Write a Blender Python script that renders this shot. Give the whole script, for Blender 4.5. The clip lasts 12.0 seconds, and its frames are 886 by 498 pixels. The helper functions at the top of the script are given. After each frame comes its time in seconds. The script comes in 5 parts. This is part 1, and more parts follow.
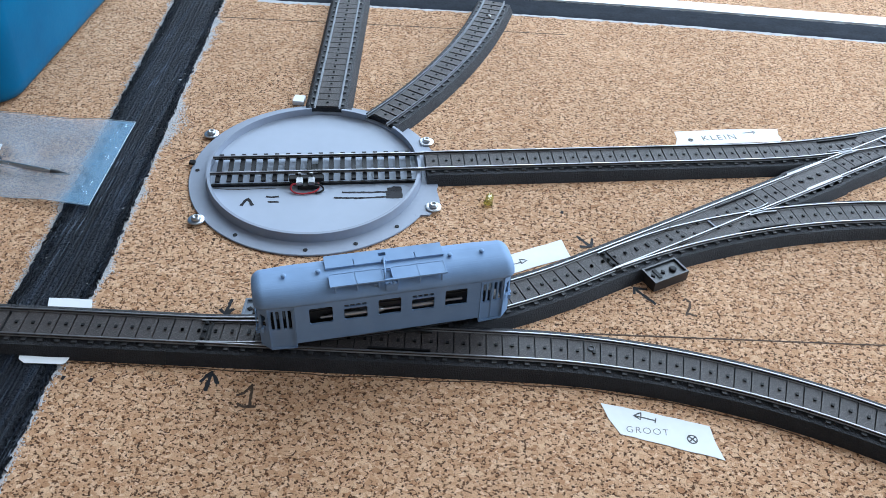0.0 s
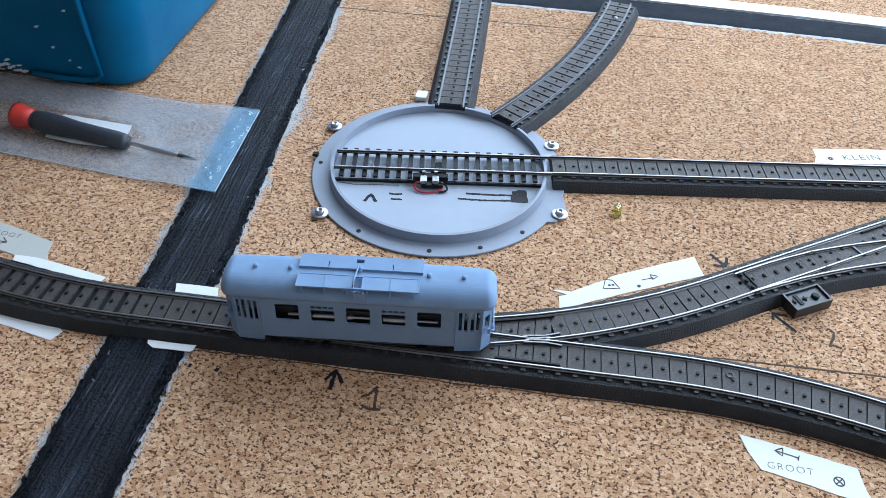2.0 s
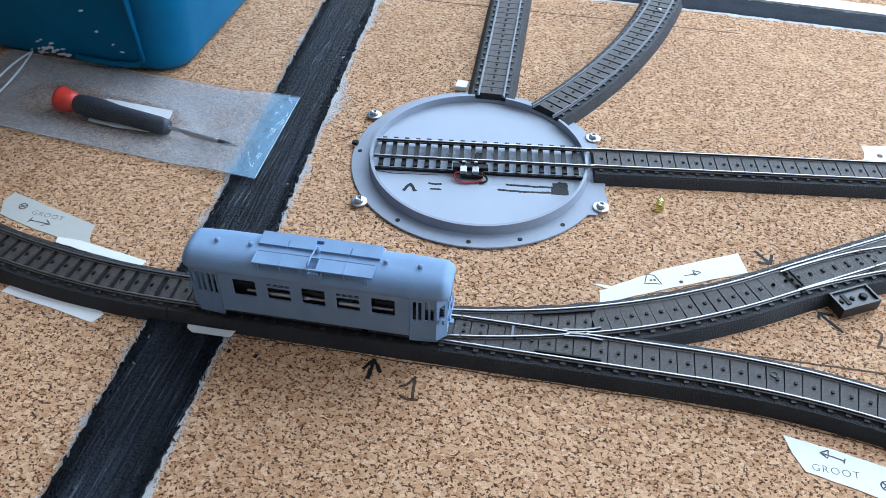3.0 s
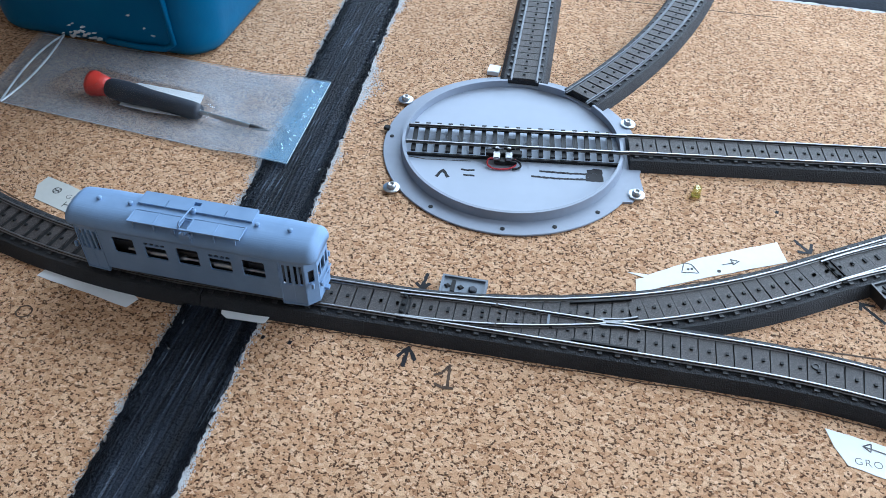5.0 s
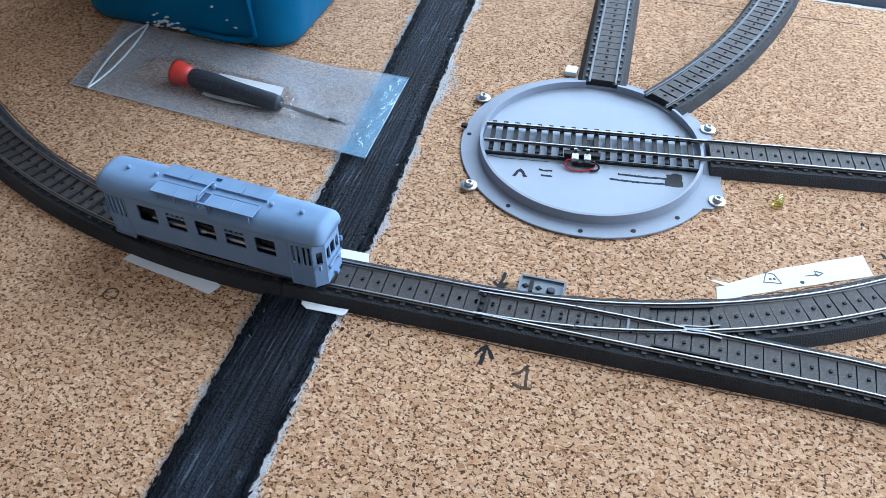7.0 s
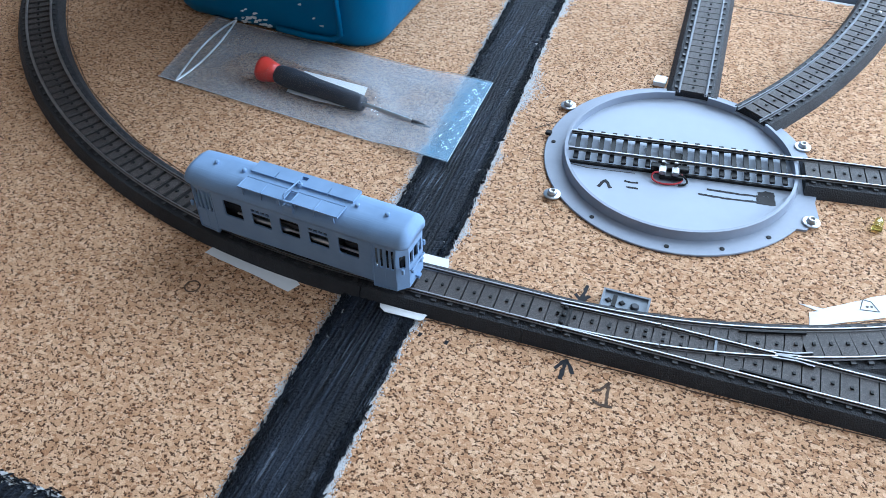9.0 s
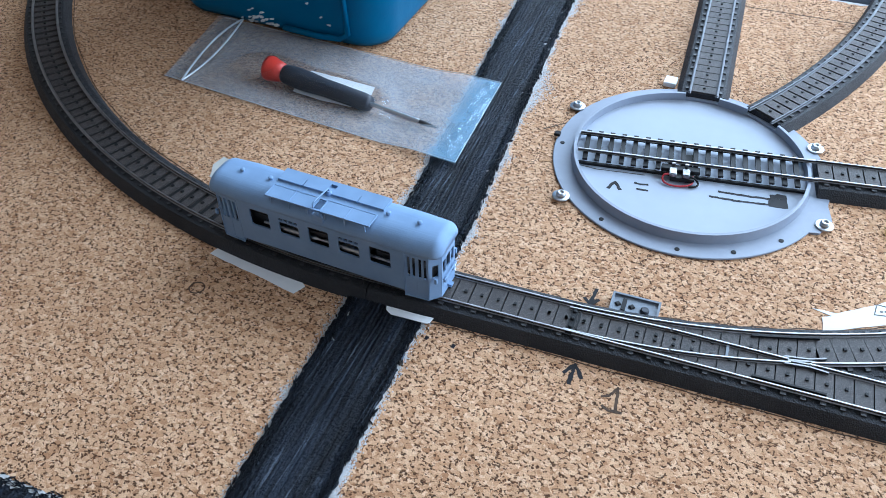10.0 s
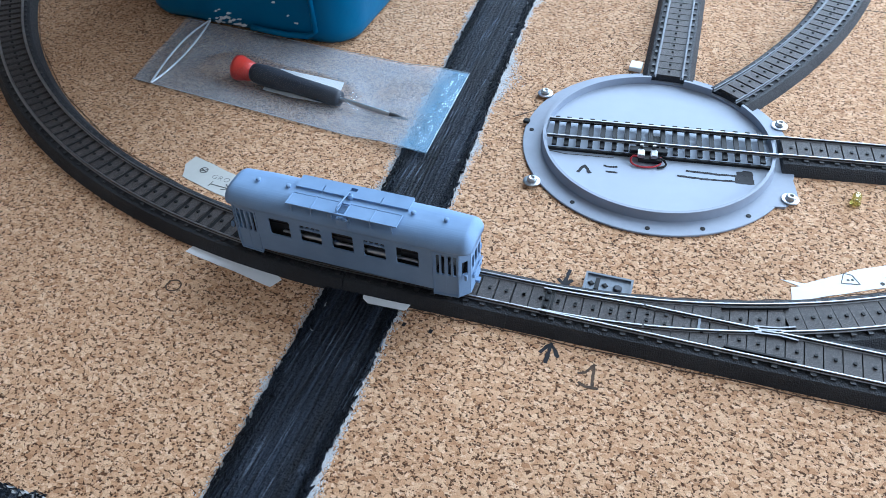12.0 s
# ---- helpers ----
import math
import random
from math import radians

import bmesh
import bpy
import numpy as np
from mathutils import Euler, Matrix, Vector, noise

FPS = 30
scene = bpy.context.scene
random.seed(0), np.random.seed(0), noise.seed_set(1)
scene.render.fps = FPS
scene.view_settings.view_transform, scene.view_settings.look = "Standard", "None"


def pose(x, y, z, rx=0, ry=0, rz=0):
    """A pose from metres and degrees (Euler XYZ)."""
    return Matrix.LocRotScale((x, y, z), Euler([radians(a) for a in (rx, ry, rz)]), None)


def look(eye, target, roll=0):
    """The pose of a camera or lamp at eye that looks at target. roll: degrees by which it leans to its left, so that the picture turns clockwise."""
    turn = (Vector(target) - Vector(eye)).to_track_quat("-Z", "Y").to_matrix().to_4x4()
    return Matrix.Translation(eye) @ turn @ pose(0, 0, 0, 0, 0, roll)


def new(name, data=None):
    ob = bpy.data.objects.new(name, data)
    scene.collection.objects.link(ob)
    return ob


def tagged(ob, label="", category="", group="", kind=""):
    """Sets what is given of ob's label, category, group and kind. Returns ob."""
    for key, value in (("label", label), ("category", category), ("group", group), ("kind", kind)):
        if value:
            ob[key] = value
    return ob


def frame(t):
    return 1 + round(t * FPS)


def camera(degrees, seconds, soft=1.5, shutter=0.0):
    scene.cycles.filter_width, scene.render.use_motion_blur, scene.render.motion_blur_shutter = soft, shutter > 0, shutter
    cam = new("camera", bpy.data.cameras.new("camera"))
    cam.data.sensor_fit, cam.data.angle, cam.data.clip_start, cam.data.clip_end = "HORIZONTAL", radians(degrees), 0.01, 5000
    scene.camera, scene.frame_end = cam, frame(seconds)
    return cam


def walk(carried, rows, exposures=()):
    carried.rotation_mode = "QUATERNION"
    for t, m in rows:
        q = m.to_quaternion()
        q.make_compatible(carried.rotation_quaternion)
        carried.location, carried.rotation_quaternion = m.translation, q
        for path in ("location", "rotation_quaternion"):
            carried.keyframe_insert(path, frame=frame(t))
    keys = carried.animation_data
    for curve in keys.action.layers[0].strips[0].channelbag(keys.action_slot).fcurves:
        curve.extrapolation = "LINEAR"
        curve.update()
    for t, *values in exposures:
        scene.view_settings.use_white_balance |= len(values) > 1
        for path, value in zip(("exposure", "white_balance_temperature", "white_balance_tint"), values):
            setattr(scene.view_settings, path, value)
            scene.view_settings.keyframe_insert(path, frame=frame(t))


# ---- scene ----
# A model railway layout on a cork board: a printed tram rolls through a turnout past a turntable.
SOFT = 0.75
EXPOSURES = [(0.0, -0.50, 6000, 10), (2.5, -0.35, 5910, 10), (5.5, -0.31, 5810, 9), (9.5, -0.14, 5690, 9), (12.0, -0.17, 5690, 9)]
cam = camera(55.5, 12.0, soft=SOFT)
# seconds, eye, yaw, pitch, roll
PATH = [
    (0.0, 0.0148, -0.0023, 0.3324, 3.62, -41.82, 2.91),
    (0.5, 0.0015, -0.0008, 0.3373, 5.22, -41.94, 2.64),
    (1.0, -0.0032, 0.0042, 0.3338, 6.55, -41.95, 2.59),
    (1.5, -0.0160, 0.0093, 0.3295, 8.16, -42.18, 2.51),
    (2.0, -0.0203, 0.0070, 0.3267, 9.77, -42.39, 2.43),
    (2.5, -0.0255, 0.0058, 0.3251, 11.26, -42.74, 2.13),
    (3.0, -0.0272, 0.0078, 0.3236, 12.28, -43.02, 1.93),
    (5.0, -0.0357, 0.0097, 0.3213, 14.07, -44.08, 1.08),
    (5.5, -0.0431, 0.0079, 0.3209, 14.42, -44.13, 1.03),
    (6.0, -0.0476, 0.0013, 0.3241, 15.41, -44.16, 0.94),
    (6.5, -0.0489, -0.0020, 0.3265, 16.28, -44.28, 0.94),
    (7.0, -0.0537, 0.0043, 0.3215, 18.16, -44.27, 0.47),
    (9.0, -0.0675, 0.0062, 0.3184, 23.65, -44.10, -0.54),
    (9.5, -0.0721, 0.0083, 0.3179, 24.21, -44.12, -0.64),
    (10.0, -0.0697, 0.0104, 0.3153, 24.28, -44.09, -0.73),
    (10.5, -0.0671, 0.0098, 0.3166, 23.88, -43.97, -0.79),
    (11.0, -0.0702, 0.0072, 0.3200, 23.54, -43.99, -1.05),
    (11.5, -0.0677, 0.0038, 0.3174, 23.07, -43.69, -1.37),
    (12.0, -0.0630, 0.0035, 0.3127, 22.48, -43.93, -1.85),
]
walk(cam, [(t, Matrix.Translation((x, y, z)) @ Euler((0, 0, radians(yaw))).to_matrix().to_4x4()
           @ pose(0, 0, 0, 90 + pitch) @ pose(0, 0, 0, 0, 0, roll)) for t, x, y, z, yaw, pitch, roll in PATH],
     exposures=EXPOSURES)

# ---- light: an overcast sky through the window behind the layout ----
world = bpy.data.worlds.new("world")
scene.world = world
world.use_nodes = True
wn = world.node_tree
sky = wn.nodes.new("ShaderNodeTexSky")
sky.sky_type, sky.sun_disc = "NISHITA", False
sky.sun_elevation, sky.sun_rotation = radians(40), radians(30)
wn.links.new(sky.outputs[0], wn.nodes["Background"].inputs[0])
wn.nodes["Background"].inputs[1].default_value = 0.1


def area_lamp(name, eye, target, w, h, watts, colour):
    data = bpy.data.lights.new(name, "AREA")
    data.shape, data.size, data.size_y, data.energy, data.color = "RECTANGLE", w, h, watts, colour
    ob = new(name, data)
    ob.matrix_world = look(eye, target)
    return ob


area_lamp("window_light", (0.62, 1.55, 1.0), (0.55, 0.0, 0.50), 2.2, 1.35, 90, (0.72, 0.87, 1.0))
area_lamp("side_window_light", (2.12, 0.75, 0.75), (0.0, 0.55, 0.2), 1.3, 1.2, 58, (0.76, 0.88, 1.0))


# ---- materials ----
class Nodes:
    def __init__(self, name):
        self.m = bpy.data.materials.new(name)
        self.m.use_nodes = True
        self.t = self.m.node_tree
        self.b = self.t.nodes["Principled BSDF"]
        self.out = self.t.nodes["Material Output"]

    def n(self, kind, **values):
        node = self.t.nodes.new(kind)
        for k, v in values.items():
            if k in node.inputs:
                node.inputs[k].default_value = v
        return node

    def link(self, a, b):
        self.t.links.new(a, b)

    def coords(self, scale=(1, 1, 1), kind="Object"):
        tc = self.n("ShaderNodeTexCoord")
        mp = self.n("ShaderNodeMapping")
        mp.inputs["Scale"].default_value = scale
        self.link(tc.outputs[kind], mp.inputs[0])
        return mp.outputs[0]

    def noise(self, vec, scale, detail=4.0, rough=0.55):
        node = self.n("ShaderNodeTexNoise", Scale=scale, Detail=detail, Roughness=rough)
        self.link(vec, node.inputs["Vector"])
        return node

    def ramp(self, fac, stops, mode="LINEAR"):
        r = self.n("ShaderNodeValToRGB")
        r.color_ramp.interpolation = mode
        e = r.color_ramp.elements
        while len(e) < len(stops):
            e.new(0.5)
        for el, (p, c) in zip(e, stops):
            el.position = p
            el.color = (*c, 1) if len(c) == 3 else c
        self.link(fac, r.inputs[0])
        return r.outputs[0]

    def mix(self, fac, a, b, blend="MIX"):
        m = self.n("ShaderNodeMix")
        m.data_type, m.blend_type = "RGBA", blend
        for v, i in ((fac, 0), (a, 6), (b, 7)):
            if hasattr(v, "is_output"):
                self.link(v, m.inputs[i])
            else:
                m.inputs[i].default_value = v if i == 0 else (*v, 1)
        return m.outputs[2]

    def math(self, op, a, b=0.0):
        m = self.n("ShaderNodeMath")
        m.operation = op
        for v, i in ((a, 0), (b, 1)):
            if hasattr(v, "is_output"):
                self.link(v, m.inputs[i])
            else:
                m.inputs[i].default_value = v
        return m.outputs[0]

    def bump(self, height, strength=0.4, dist=0.0004):
        b = self.n("ShaderNodeBump", Strength=strength, Distance=dist)
        self.link(height, b.inputs["Height"])
        self.link(b.outputs[0], self.b.inputs["Normal"])
        return b

    def base(self, colour):
        self.link(colour, self.b.inputs["Base Color"]) if hasattr(colour, "is_output") else self.set("Base Color", (*colour, 1))

    def set(self, key, v):
        self.b.inputs[key].default_value = v
        return self


def grey(v):
    return (v, v, v)


def plain(name, colour, rough=0.6, metal=0.0, vary=0.18, scale=400.0, bump=0.25, dist=0.0002, coat=0.0):
    """Painted, moulded or metal surface: tone varied at two scales, fine relief."""
    k = Nodes(name)
    vec = k.coords()
    big, fine = k.noise(vec, scale * 0.12, 3), k.noise(vec, scale, 5)
    tone = k.math("ADD", k.math("MULTIPLY", big.outputs[0], 0.6), k.math("MULTIPLY", fine.outputs[0], 0.4))
    lo, hi = [max(0, c * (1 - vary)) for c in colour], [min(1, c * (1 + vary)) for c in colour]
    k.base(k.ramp(tone, [(0.3, lo), (0.7, hi)]))
    k.set("Roughness", rough).set("Metallic", metal).set("Coat Weight", coat)
    k.bump(fine.outputs[0], bump, dist)
    return k.m


def cork_material():
    """Pressed cork: pale and tan granules of two sizes, small dark crumbs, thin broken joints."""
    k = Nodes("cork")
    vec = k.coords()
    warp = k.noise(vec, 420, 3)
    shift = k.n("ShaderNodeVectorMath")
    shift.operation = "MULTIPLY_ADD"
    k.link(warp.outputs["Color"], shift.inputs[0])
    shift.inputs[1].default_value = (0.0019, 0.0019, 0.0019)
    k.link(vec, shift.inputs[2])
    mp = k.n("ShaderNodeMapping")
    mp.inputs["Scale"].default_value = (0.85, 1.1, 1.0)
    k.link(shift.outputs[0], mp.inputs[0])

    def cells(scale, feature="F1"):
        v = k.n("ShaderNodeTexVoronoi", Scale=scale)
        v.feature = feature
        k.link(mp.outputs[0], v.inputs["Vector"])
        return v

    def channels(v):
        c = k.n("ShaderNodeSeparateColor")
        k.link(v.outputs["Color"], c.inputs[0])
        return c.outputs

    big, edge, small, crumb = cells(400.0), cells(400.0, "DISTANCE_TO_EDGE"), cells(720.0), cells(960.0)
    one, two, three = channels(big), channels(small), channels(crumb)
    coarse = k.ramp(one[0], [(0.0, (0.38, 0.196, 0.100)), (0.16, (0.50, 0.280, 0.152)), (0.6, (0.58, 0.348, 0.202)), (1.0, (0.68, 0.440, 0.272))])
    fine = k.ramp(two[0], [(0.0, (0.27, 0.125, 0.060)), (0.13, (0.47, 0.258, 0.138)), (0.6, (0.59, 0.358, 0.210)), (1.0, (0.76, 0.518, 0.342))])
    col = k.mix(k.ramp(one[1], [(0.40, grey(0.0)), (0.46, grey(0.85))]), coarse, fine)
    flake = k.noise(vec, 1500, 4, 0.65)
    col = k.mix(0.85, col, k.ramp(flake.outputs[0], [(0.30, (0.56, 0.50, 0.46)), (0.48, grey(0.98)), (0.70, grey(1.22))]), "MULTIPLY")
    gaps = k.noise(vec, 470, 2)
    joint = k.math("MULTIPLY", k.ramp(edge.outputs["Distance"], [(0.0, grey(1)), (0.07, grey(0.95)), (0.18, grey(0))]), k.ramp(gaps.outputs[0], [(0.53, grey(0)), (0.585, grey(1))]))
    speck = k.math("MULTIPLY", k.ramp(three[0], [(0.875, grey(0)), (0.89, grey(1))]), k.ramp(crumb.outputs["Distance"], [(0.40, grey(1)), (0.75, grey(0))]))
    pit = k.math("MAXIMUM", joint, speck)
    col = k.mix(k.math("MULTIPLY", pit, 0.94), col, k.mix(three[1], (0.024, 0.009, 0.004), (0.115, 0.048, 0.022)))
    wide = k.noise(vec, 9, 4)
    col = k.mix(0.55, col, k.ramp(wide.outputs[0], [(0.3, (0.83, 0.80, 0.77)), (0.7, (1.08, 1.07, 1.06))]), "MULTIPLY")
    k.base(col)
    k.set("Roughness", 0.85).set("Specular IOR Level", 0.2)
    high = k.math("SUBTRACT", k.math("ADD", k.math("MULTIPLY", one[0], 0.4), k.math("MULTIPLY", two[0], 0.25)), pit)
    k.bump(high, 0.85, 0.0005)
    return k.m


def foam_material():
    """Dark foam track bed with a pebbled skin."""
    k = Nodes("bed_foam")
    vec = k.coords()
    n1, n2 = k.noise(vec, 900, 3), k.noise(vec, 30, 4)
    v = k.n("ShaderNodeTexVoronoi", Scale=1350.0)
    k.link(vec, v.inputs["Vector"])
    col = k.mix(0.6, k.ramp(n2.outputs[0], [(0.3, (0.019, 0.020, 0.024)), (0.7, (0.036, 0.038, 0.043))]), k.ramp(n1.outputs[0], [(0.3, grey(0.6)), (0.7, grey(1.4))]), "MULTIPLY")
    k.base(col)
    k.set("Roughness", 0.6).set("Specular IOR Level", 0.32)
    k.bump(v.outputs["Distance"], 0.8, 0.0005)
    return k.m


def tie_material():
    k = Nodes("tie_plastic")
    vec = k.coords()
    info = k.n("ShaderNodeObjectInfo")
    n1 = k.noise(vec, 1600, 4)
    col = k.ramp(n1.outputs[0], [(0.32, (0.016, 0.013, 0.012)), (0.52, (0.042, 0.034, 0.032)), (0.72, (0.105, 0.088, 0.082))])
    col = k.mix(0.5, col, k.ramp(info.outputs["Random"], [(0.0, grey(0.75)), (1.0, grey(1.25))]), "MULTIPLY")
    k.base(col)
    k.set("Roughness", 0.6)
    k.bump(n1.outputs[0], 0.8, 0.0004)
    return k.m


def road_material():
    """Thick black paint: crumbly grain, long drag marks, bluish sheen and glints painted into the colour."""
    k = Nodes("black_road_paint")
    vec = k.coords()
    drag, scratch = k.noise(k.coords((330, 9, 1)), 1.0, 3, 0.5), k.noise(k.coords((1100, 16, 1)), 1.0, 3, 0.6)
    grain, patch = k.noise(vec, 850, 4, 0.65), k.noise(vec, 55, 3)
    col = k.ramp(drag.outputs[0], [(0.38, (0.0025, 0.0035, 0.006)), (0.55, (0.005, 0.008, 0.015)), (0.70, (0.018, 0.026, 0.042))])
    # pale streaks: light catching the ridges, painted into the colour
    glint = k.math("MULTIPLY", k.ramp(scratch.outputs[0], [(0.57, grey(0)), (0.66, grey(0.9))]), k.ramp(patch.outputs[0], [(0.42, grey(0.05)), (0.62, grey(1))]))
    col = k.mix(glint, col, (0.13, 0.155, 0.20))
    # pale grain specks: speckled sheen, likewise put into the colour
    speck = k.math("MULTIPLY", k.ramp(grain.outputs[0], [(0.60, grey(0)), (0.70, grey(0.8))]), k.ramp(patch.outputs[0], [(0.40, grey(0.15)), (0.66, grey(0.9))]))
    col = k.mix(speck, col, (0.085, 0.105, 0.135))
    k.base(col)
    k.set("Roughness", 0.48).set("Specular IOR Level", 0.2)
    high = k.math("ADD", k.math("MULTIPLY", drag.outputs[0], 0.8), k.math("ADD", k.math("MULTIPLY", scratch.outputs[0], 0.5), k.math("MULTIPLY", grain.outputs[0], 0.8)))
    k.bump(high, 1.0, 0.0018)
    return k.m


def resin_material():
    """Layer-printed pale blue-grey resin: faint layer lines, slight translucency."""
    k = Nodes("printed_resin")
    vec = k.coords()
    lines = k.coords((60, 60, 9000))
    n1, n2, n3 = k.noise(vec, 60, 4), k.noise(lines, 1.0, 2), k.noise(vec, 1400, 3)
    col = k.ramp(n1.outputs[0], [(0.3, (0.192, 0.298, 0.468)), (0.7, (0.230, 0.345, 0.525))])
    col = k.mix(0.35, col, k.ramp(n2.outputs[0], [(0.3, grey(0.86)), (0.7, grey(1.08))]), "MULTIPLY")
    k.base(col)
    k.set("Roughness", 0.58).set("Specular IOR Level", 0.2)
    k.bump(k.math("ADD", n2.outputs[0], k.math("MULTIPLY", n3.outputs[0], 0.4)), 0.25, 0.00025)
    return k.m


def sheet_material():
    """Clear polythene that has gone a little milky."""
    k = Nodes("polythene")
    vec = k.coords()
    n1 = k.noise(vec, 35, 4)
    clear = k.n("ShaderNodeBsdfTransparent")
    clear.inputs[0].default_value = (0.93, 0.94, 0.95, 1)
    k.set("Roughness", 0.13).set("Specular IOR Level", 0.6)
    k.bump(n1.outputs[0], 0.35, 0.003)
    mixed = k.n("ShaderNodeMixShader")
    sep = k.n("ShaderNodeSeparateXYZ")
    k.link(vec, sep.inputs[0])
    taut = k.ramp(k.math("MULTIPLY", sep.outputs[2], 100.0), [(0.35, grey(1.0)), (0.75, grey(0.10))])
    # the closed end is crinkled; its bluish sky reflection is painted into colour and haze
    end = k.math("MULTIPLY", k.math("MAXIMUM", k.math("MULTIPLY", k.math("ADD", k.math("ADD", sep.outputs[0], k.math("MULTIPLY", n1.outputs[0], 0.02)), 0.240), 60.0), 0.0), 0.28)
    k.base(k.mix(k.math("MINIMUM", k.math("MULTIPLY", end, 5.0), 1.0), (0.55, 0.61, 0.68), (0.34, 0.56, 0.76)))
    haze = k.math("ADD", k.ramp(n1.outputs[0], [(0.3, grey(0.22)), (0.75, grey(0.34))]), k.math("MINIMUM", end, 0.11))
    k.link(k.math("MULTIPLY", haze, taut), mixed.inputs[0])
    k.link(clear.outputs[0], mixed.inputs[1])
    k.link(k.b.outputs[0], mixed.inputs[2])
    k.link(mixed.outputs[0], k.out.inputs[0])
    return k.m


def box_material():
    k = Nodes("blue_polypropylene")
    vec = k.coords()
    n1, n2 = k.noise(vec, 14, 4), k.noise(vec, 90, 3, 0.7)
    col = k.ramp(n1.outputs[0], [(0.3, (0.002, 0.092, 0.205)), (0.7, (0.003, 0.132, 0.275))])
    k.base(col)
    k.set("Roughness", 0.42).set("Specular IOR Level", 0.16)
    k.bump(n2.outputs[0], 0.15, 0.0015)
    return k.m


CORK, FOAM, TIE, ROAD, RESIN = cork_material(), foam_material(), tie_material(), road_material(), resin_material()
POLY, BLUE = sheet_material(), box_material()
SEAM = plain("welded_polythene", (0.52, 0.57, 0.62), 0.3, 0, 0.2, 300)
STEEL = plain("nickel_silver", (0.30, 0.30, 0.31), 0.42, 1.0, 0.12, 900, 0.2, 0.0001)
FROG = plain("worn_frog_metal", (0.19, 0.19, 0.195), 0.5, 1.0, 0.3, 900)
# darker copy of the rail metal: weaker reflection put into the colour
DIM_STEEL = plain("dim_nickel_silver", (0.105, 0.11, 0.12), 0.5, 1.0, 0.2, 900)
RUST = plain("oxidised_rail_side", (0.06, 0.05, 0.045), 0.6, 0.3, 0.3, 900)
ZINC = plain("zinc_steel", (0.46, 0.48, 0.50), 0.34, 1.0, 0.15, 900)
TIN = plain("tinned_metal", (0.24, 0.24, 0.245), 0.42, 1.0, 0.5, 700)
BLACK = plain("black_plastic", (0.017, 0.017, 0.018), 0.5, 0, 0.3, 900)
DARKGREY = plain("dark_grey_plastic", (0.045, 0.045, 0.048), 0.55, 0, 0.25, 900)
SOOT = plain("sooty_plastic", (0.026, 0.027, 0.030), 0.42, 0, 0.25, 900)
MIDGREY = plain("grey_blue_plastic", (0.15, 0.175, 0.21), 0.5, 0, 0.2, 900)
PLATE = plain("grey_printed_plastic", (0.265, 0.30, 0.37), 0.55, 0, 0.07, 350, 0.15, 0.0001)
FLOORP = plain("smooth_grey_plate", (0.37, 0.415, 0.495), 0.58, 0, 0.05, 120, 0.08, 0.0001)
PAPER = plain("white_paper", (0.78, 0.79, 0.80), 0.75, 0, 0.05, 250, 0.2, 0.0002)
GREYPAPER = plain("greyish_paper", (0.50, 0.50, 0.47), 0.75, 0, 0.06, 250, 0.2, 0.0002)
PLASTER = plain("chalky_filler", (0.47, 0.475, 0.485), 0.85, 0, 0.2, 700, 0.6, 0.0006)
WHITE = plain("white_paint", (0.80, 0.82, 0.84), 0.5, 0, 0.04, 300)
NIGHT = plain("blue_black_paint", (0.018, 0.022, 0.030), 0.9, 0, 0.4, 500, 0.5, 0.0004)
INK = plain("black_marker", (0.016, 0.015, 0.018), 0.55, 0, 0.4, 1200)
PENCIL = plain("pencil_lead", (0.085, 0.082, 0.08), 0.6, 0, 0.4, 2500)
BROWNINK = plain("brown_black_marker", (0.085, 0.055, 0.038), 0.7, 0, 0.5, 1600)
RED = plain("red_plastic", (0.62, 0.045, 0.030), 0.4, 0, 0.1, 300)
REDWIRE = plain("red_wire", (0.50, 0.03, 0.04), 0.45, 0, 0.1, 900)
NAVY = plain("blue_black_rubber", (0.018, 0.022, 0.034), 0.55, 0, 0.25, 700)
YELLOW = plain("yellow_resin", (0.80, 0.70, 0.20), 0.15, 0, 0.1, 500)
YELLOW.node_tree.nodes["Principled BSDF"].inputs["Transmission Weight"].default_value = 0.8
PLY = plain("plywood", (0.40, 0.28, 0.17), 0.7, 0, 0.2, 60)
WALLP = plain("wall_paint", (0.39, 0.335, 0.30), 0.9, 0, 0.04, 30)
CEIL = plain("ceiling_paint", (0.48, 0.45, 0.41), 0.9, 0, 0.03, 30)
FLOORM = plain("floor_boards", (0.22, 0.15, 0.10), 0.55, 0, 0.25, 25)
FLOORP.node_tree.nodes["Principled BSDF"].inputs["Specular IOR Level"].default_value = 0.25
for dull in (INK, BROWNINK, PENCIL, BLACK, NIGHT):
    dull.node_tree.nodes["Principled BSDF"].inputs["Specular IOR Level"].default_value = 0.15
MM = 0.001


# ---- mesh helpers ----
def mesh_of(name, bm, *materials):
    me = bpy.data.meshes.new(name)
    bm.normal_update()
    bm.to_mesh(me)
    bm.free()
    for m in materials:
        me.materials.append(m)
    return me


def attach(ob, parent):
    if parent:
        up, m = parent, Matrix.Identity(4)
        while up:
            m = (up.matrix_parent_inverse @ up.matrix_basis) @ m
            up = up.parent
        ob.parent, ob.matrix_parent_inverse = parent, m.inverted()
    return ob


def part(name, bm, materials, parent=None, label="", smooth=False):
    """One mesh object, its vertices in the scene's metres, under a thing or a part."""
    ms = materials if isinstance(materials, (list, tuple)) else [materials]
    me = mesh_of(name, bm, *ms)
    if smooth:
        for p in me.polygons:
            p.use_smooth = True
    return tagged(attach(new(name, me), parent), label)


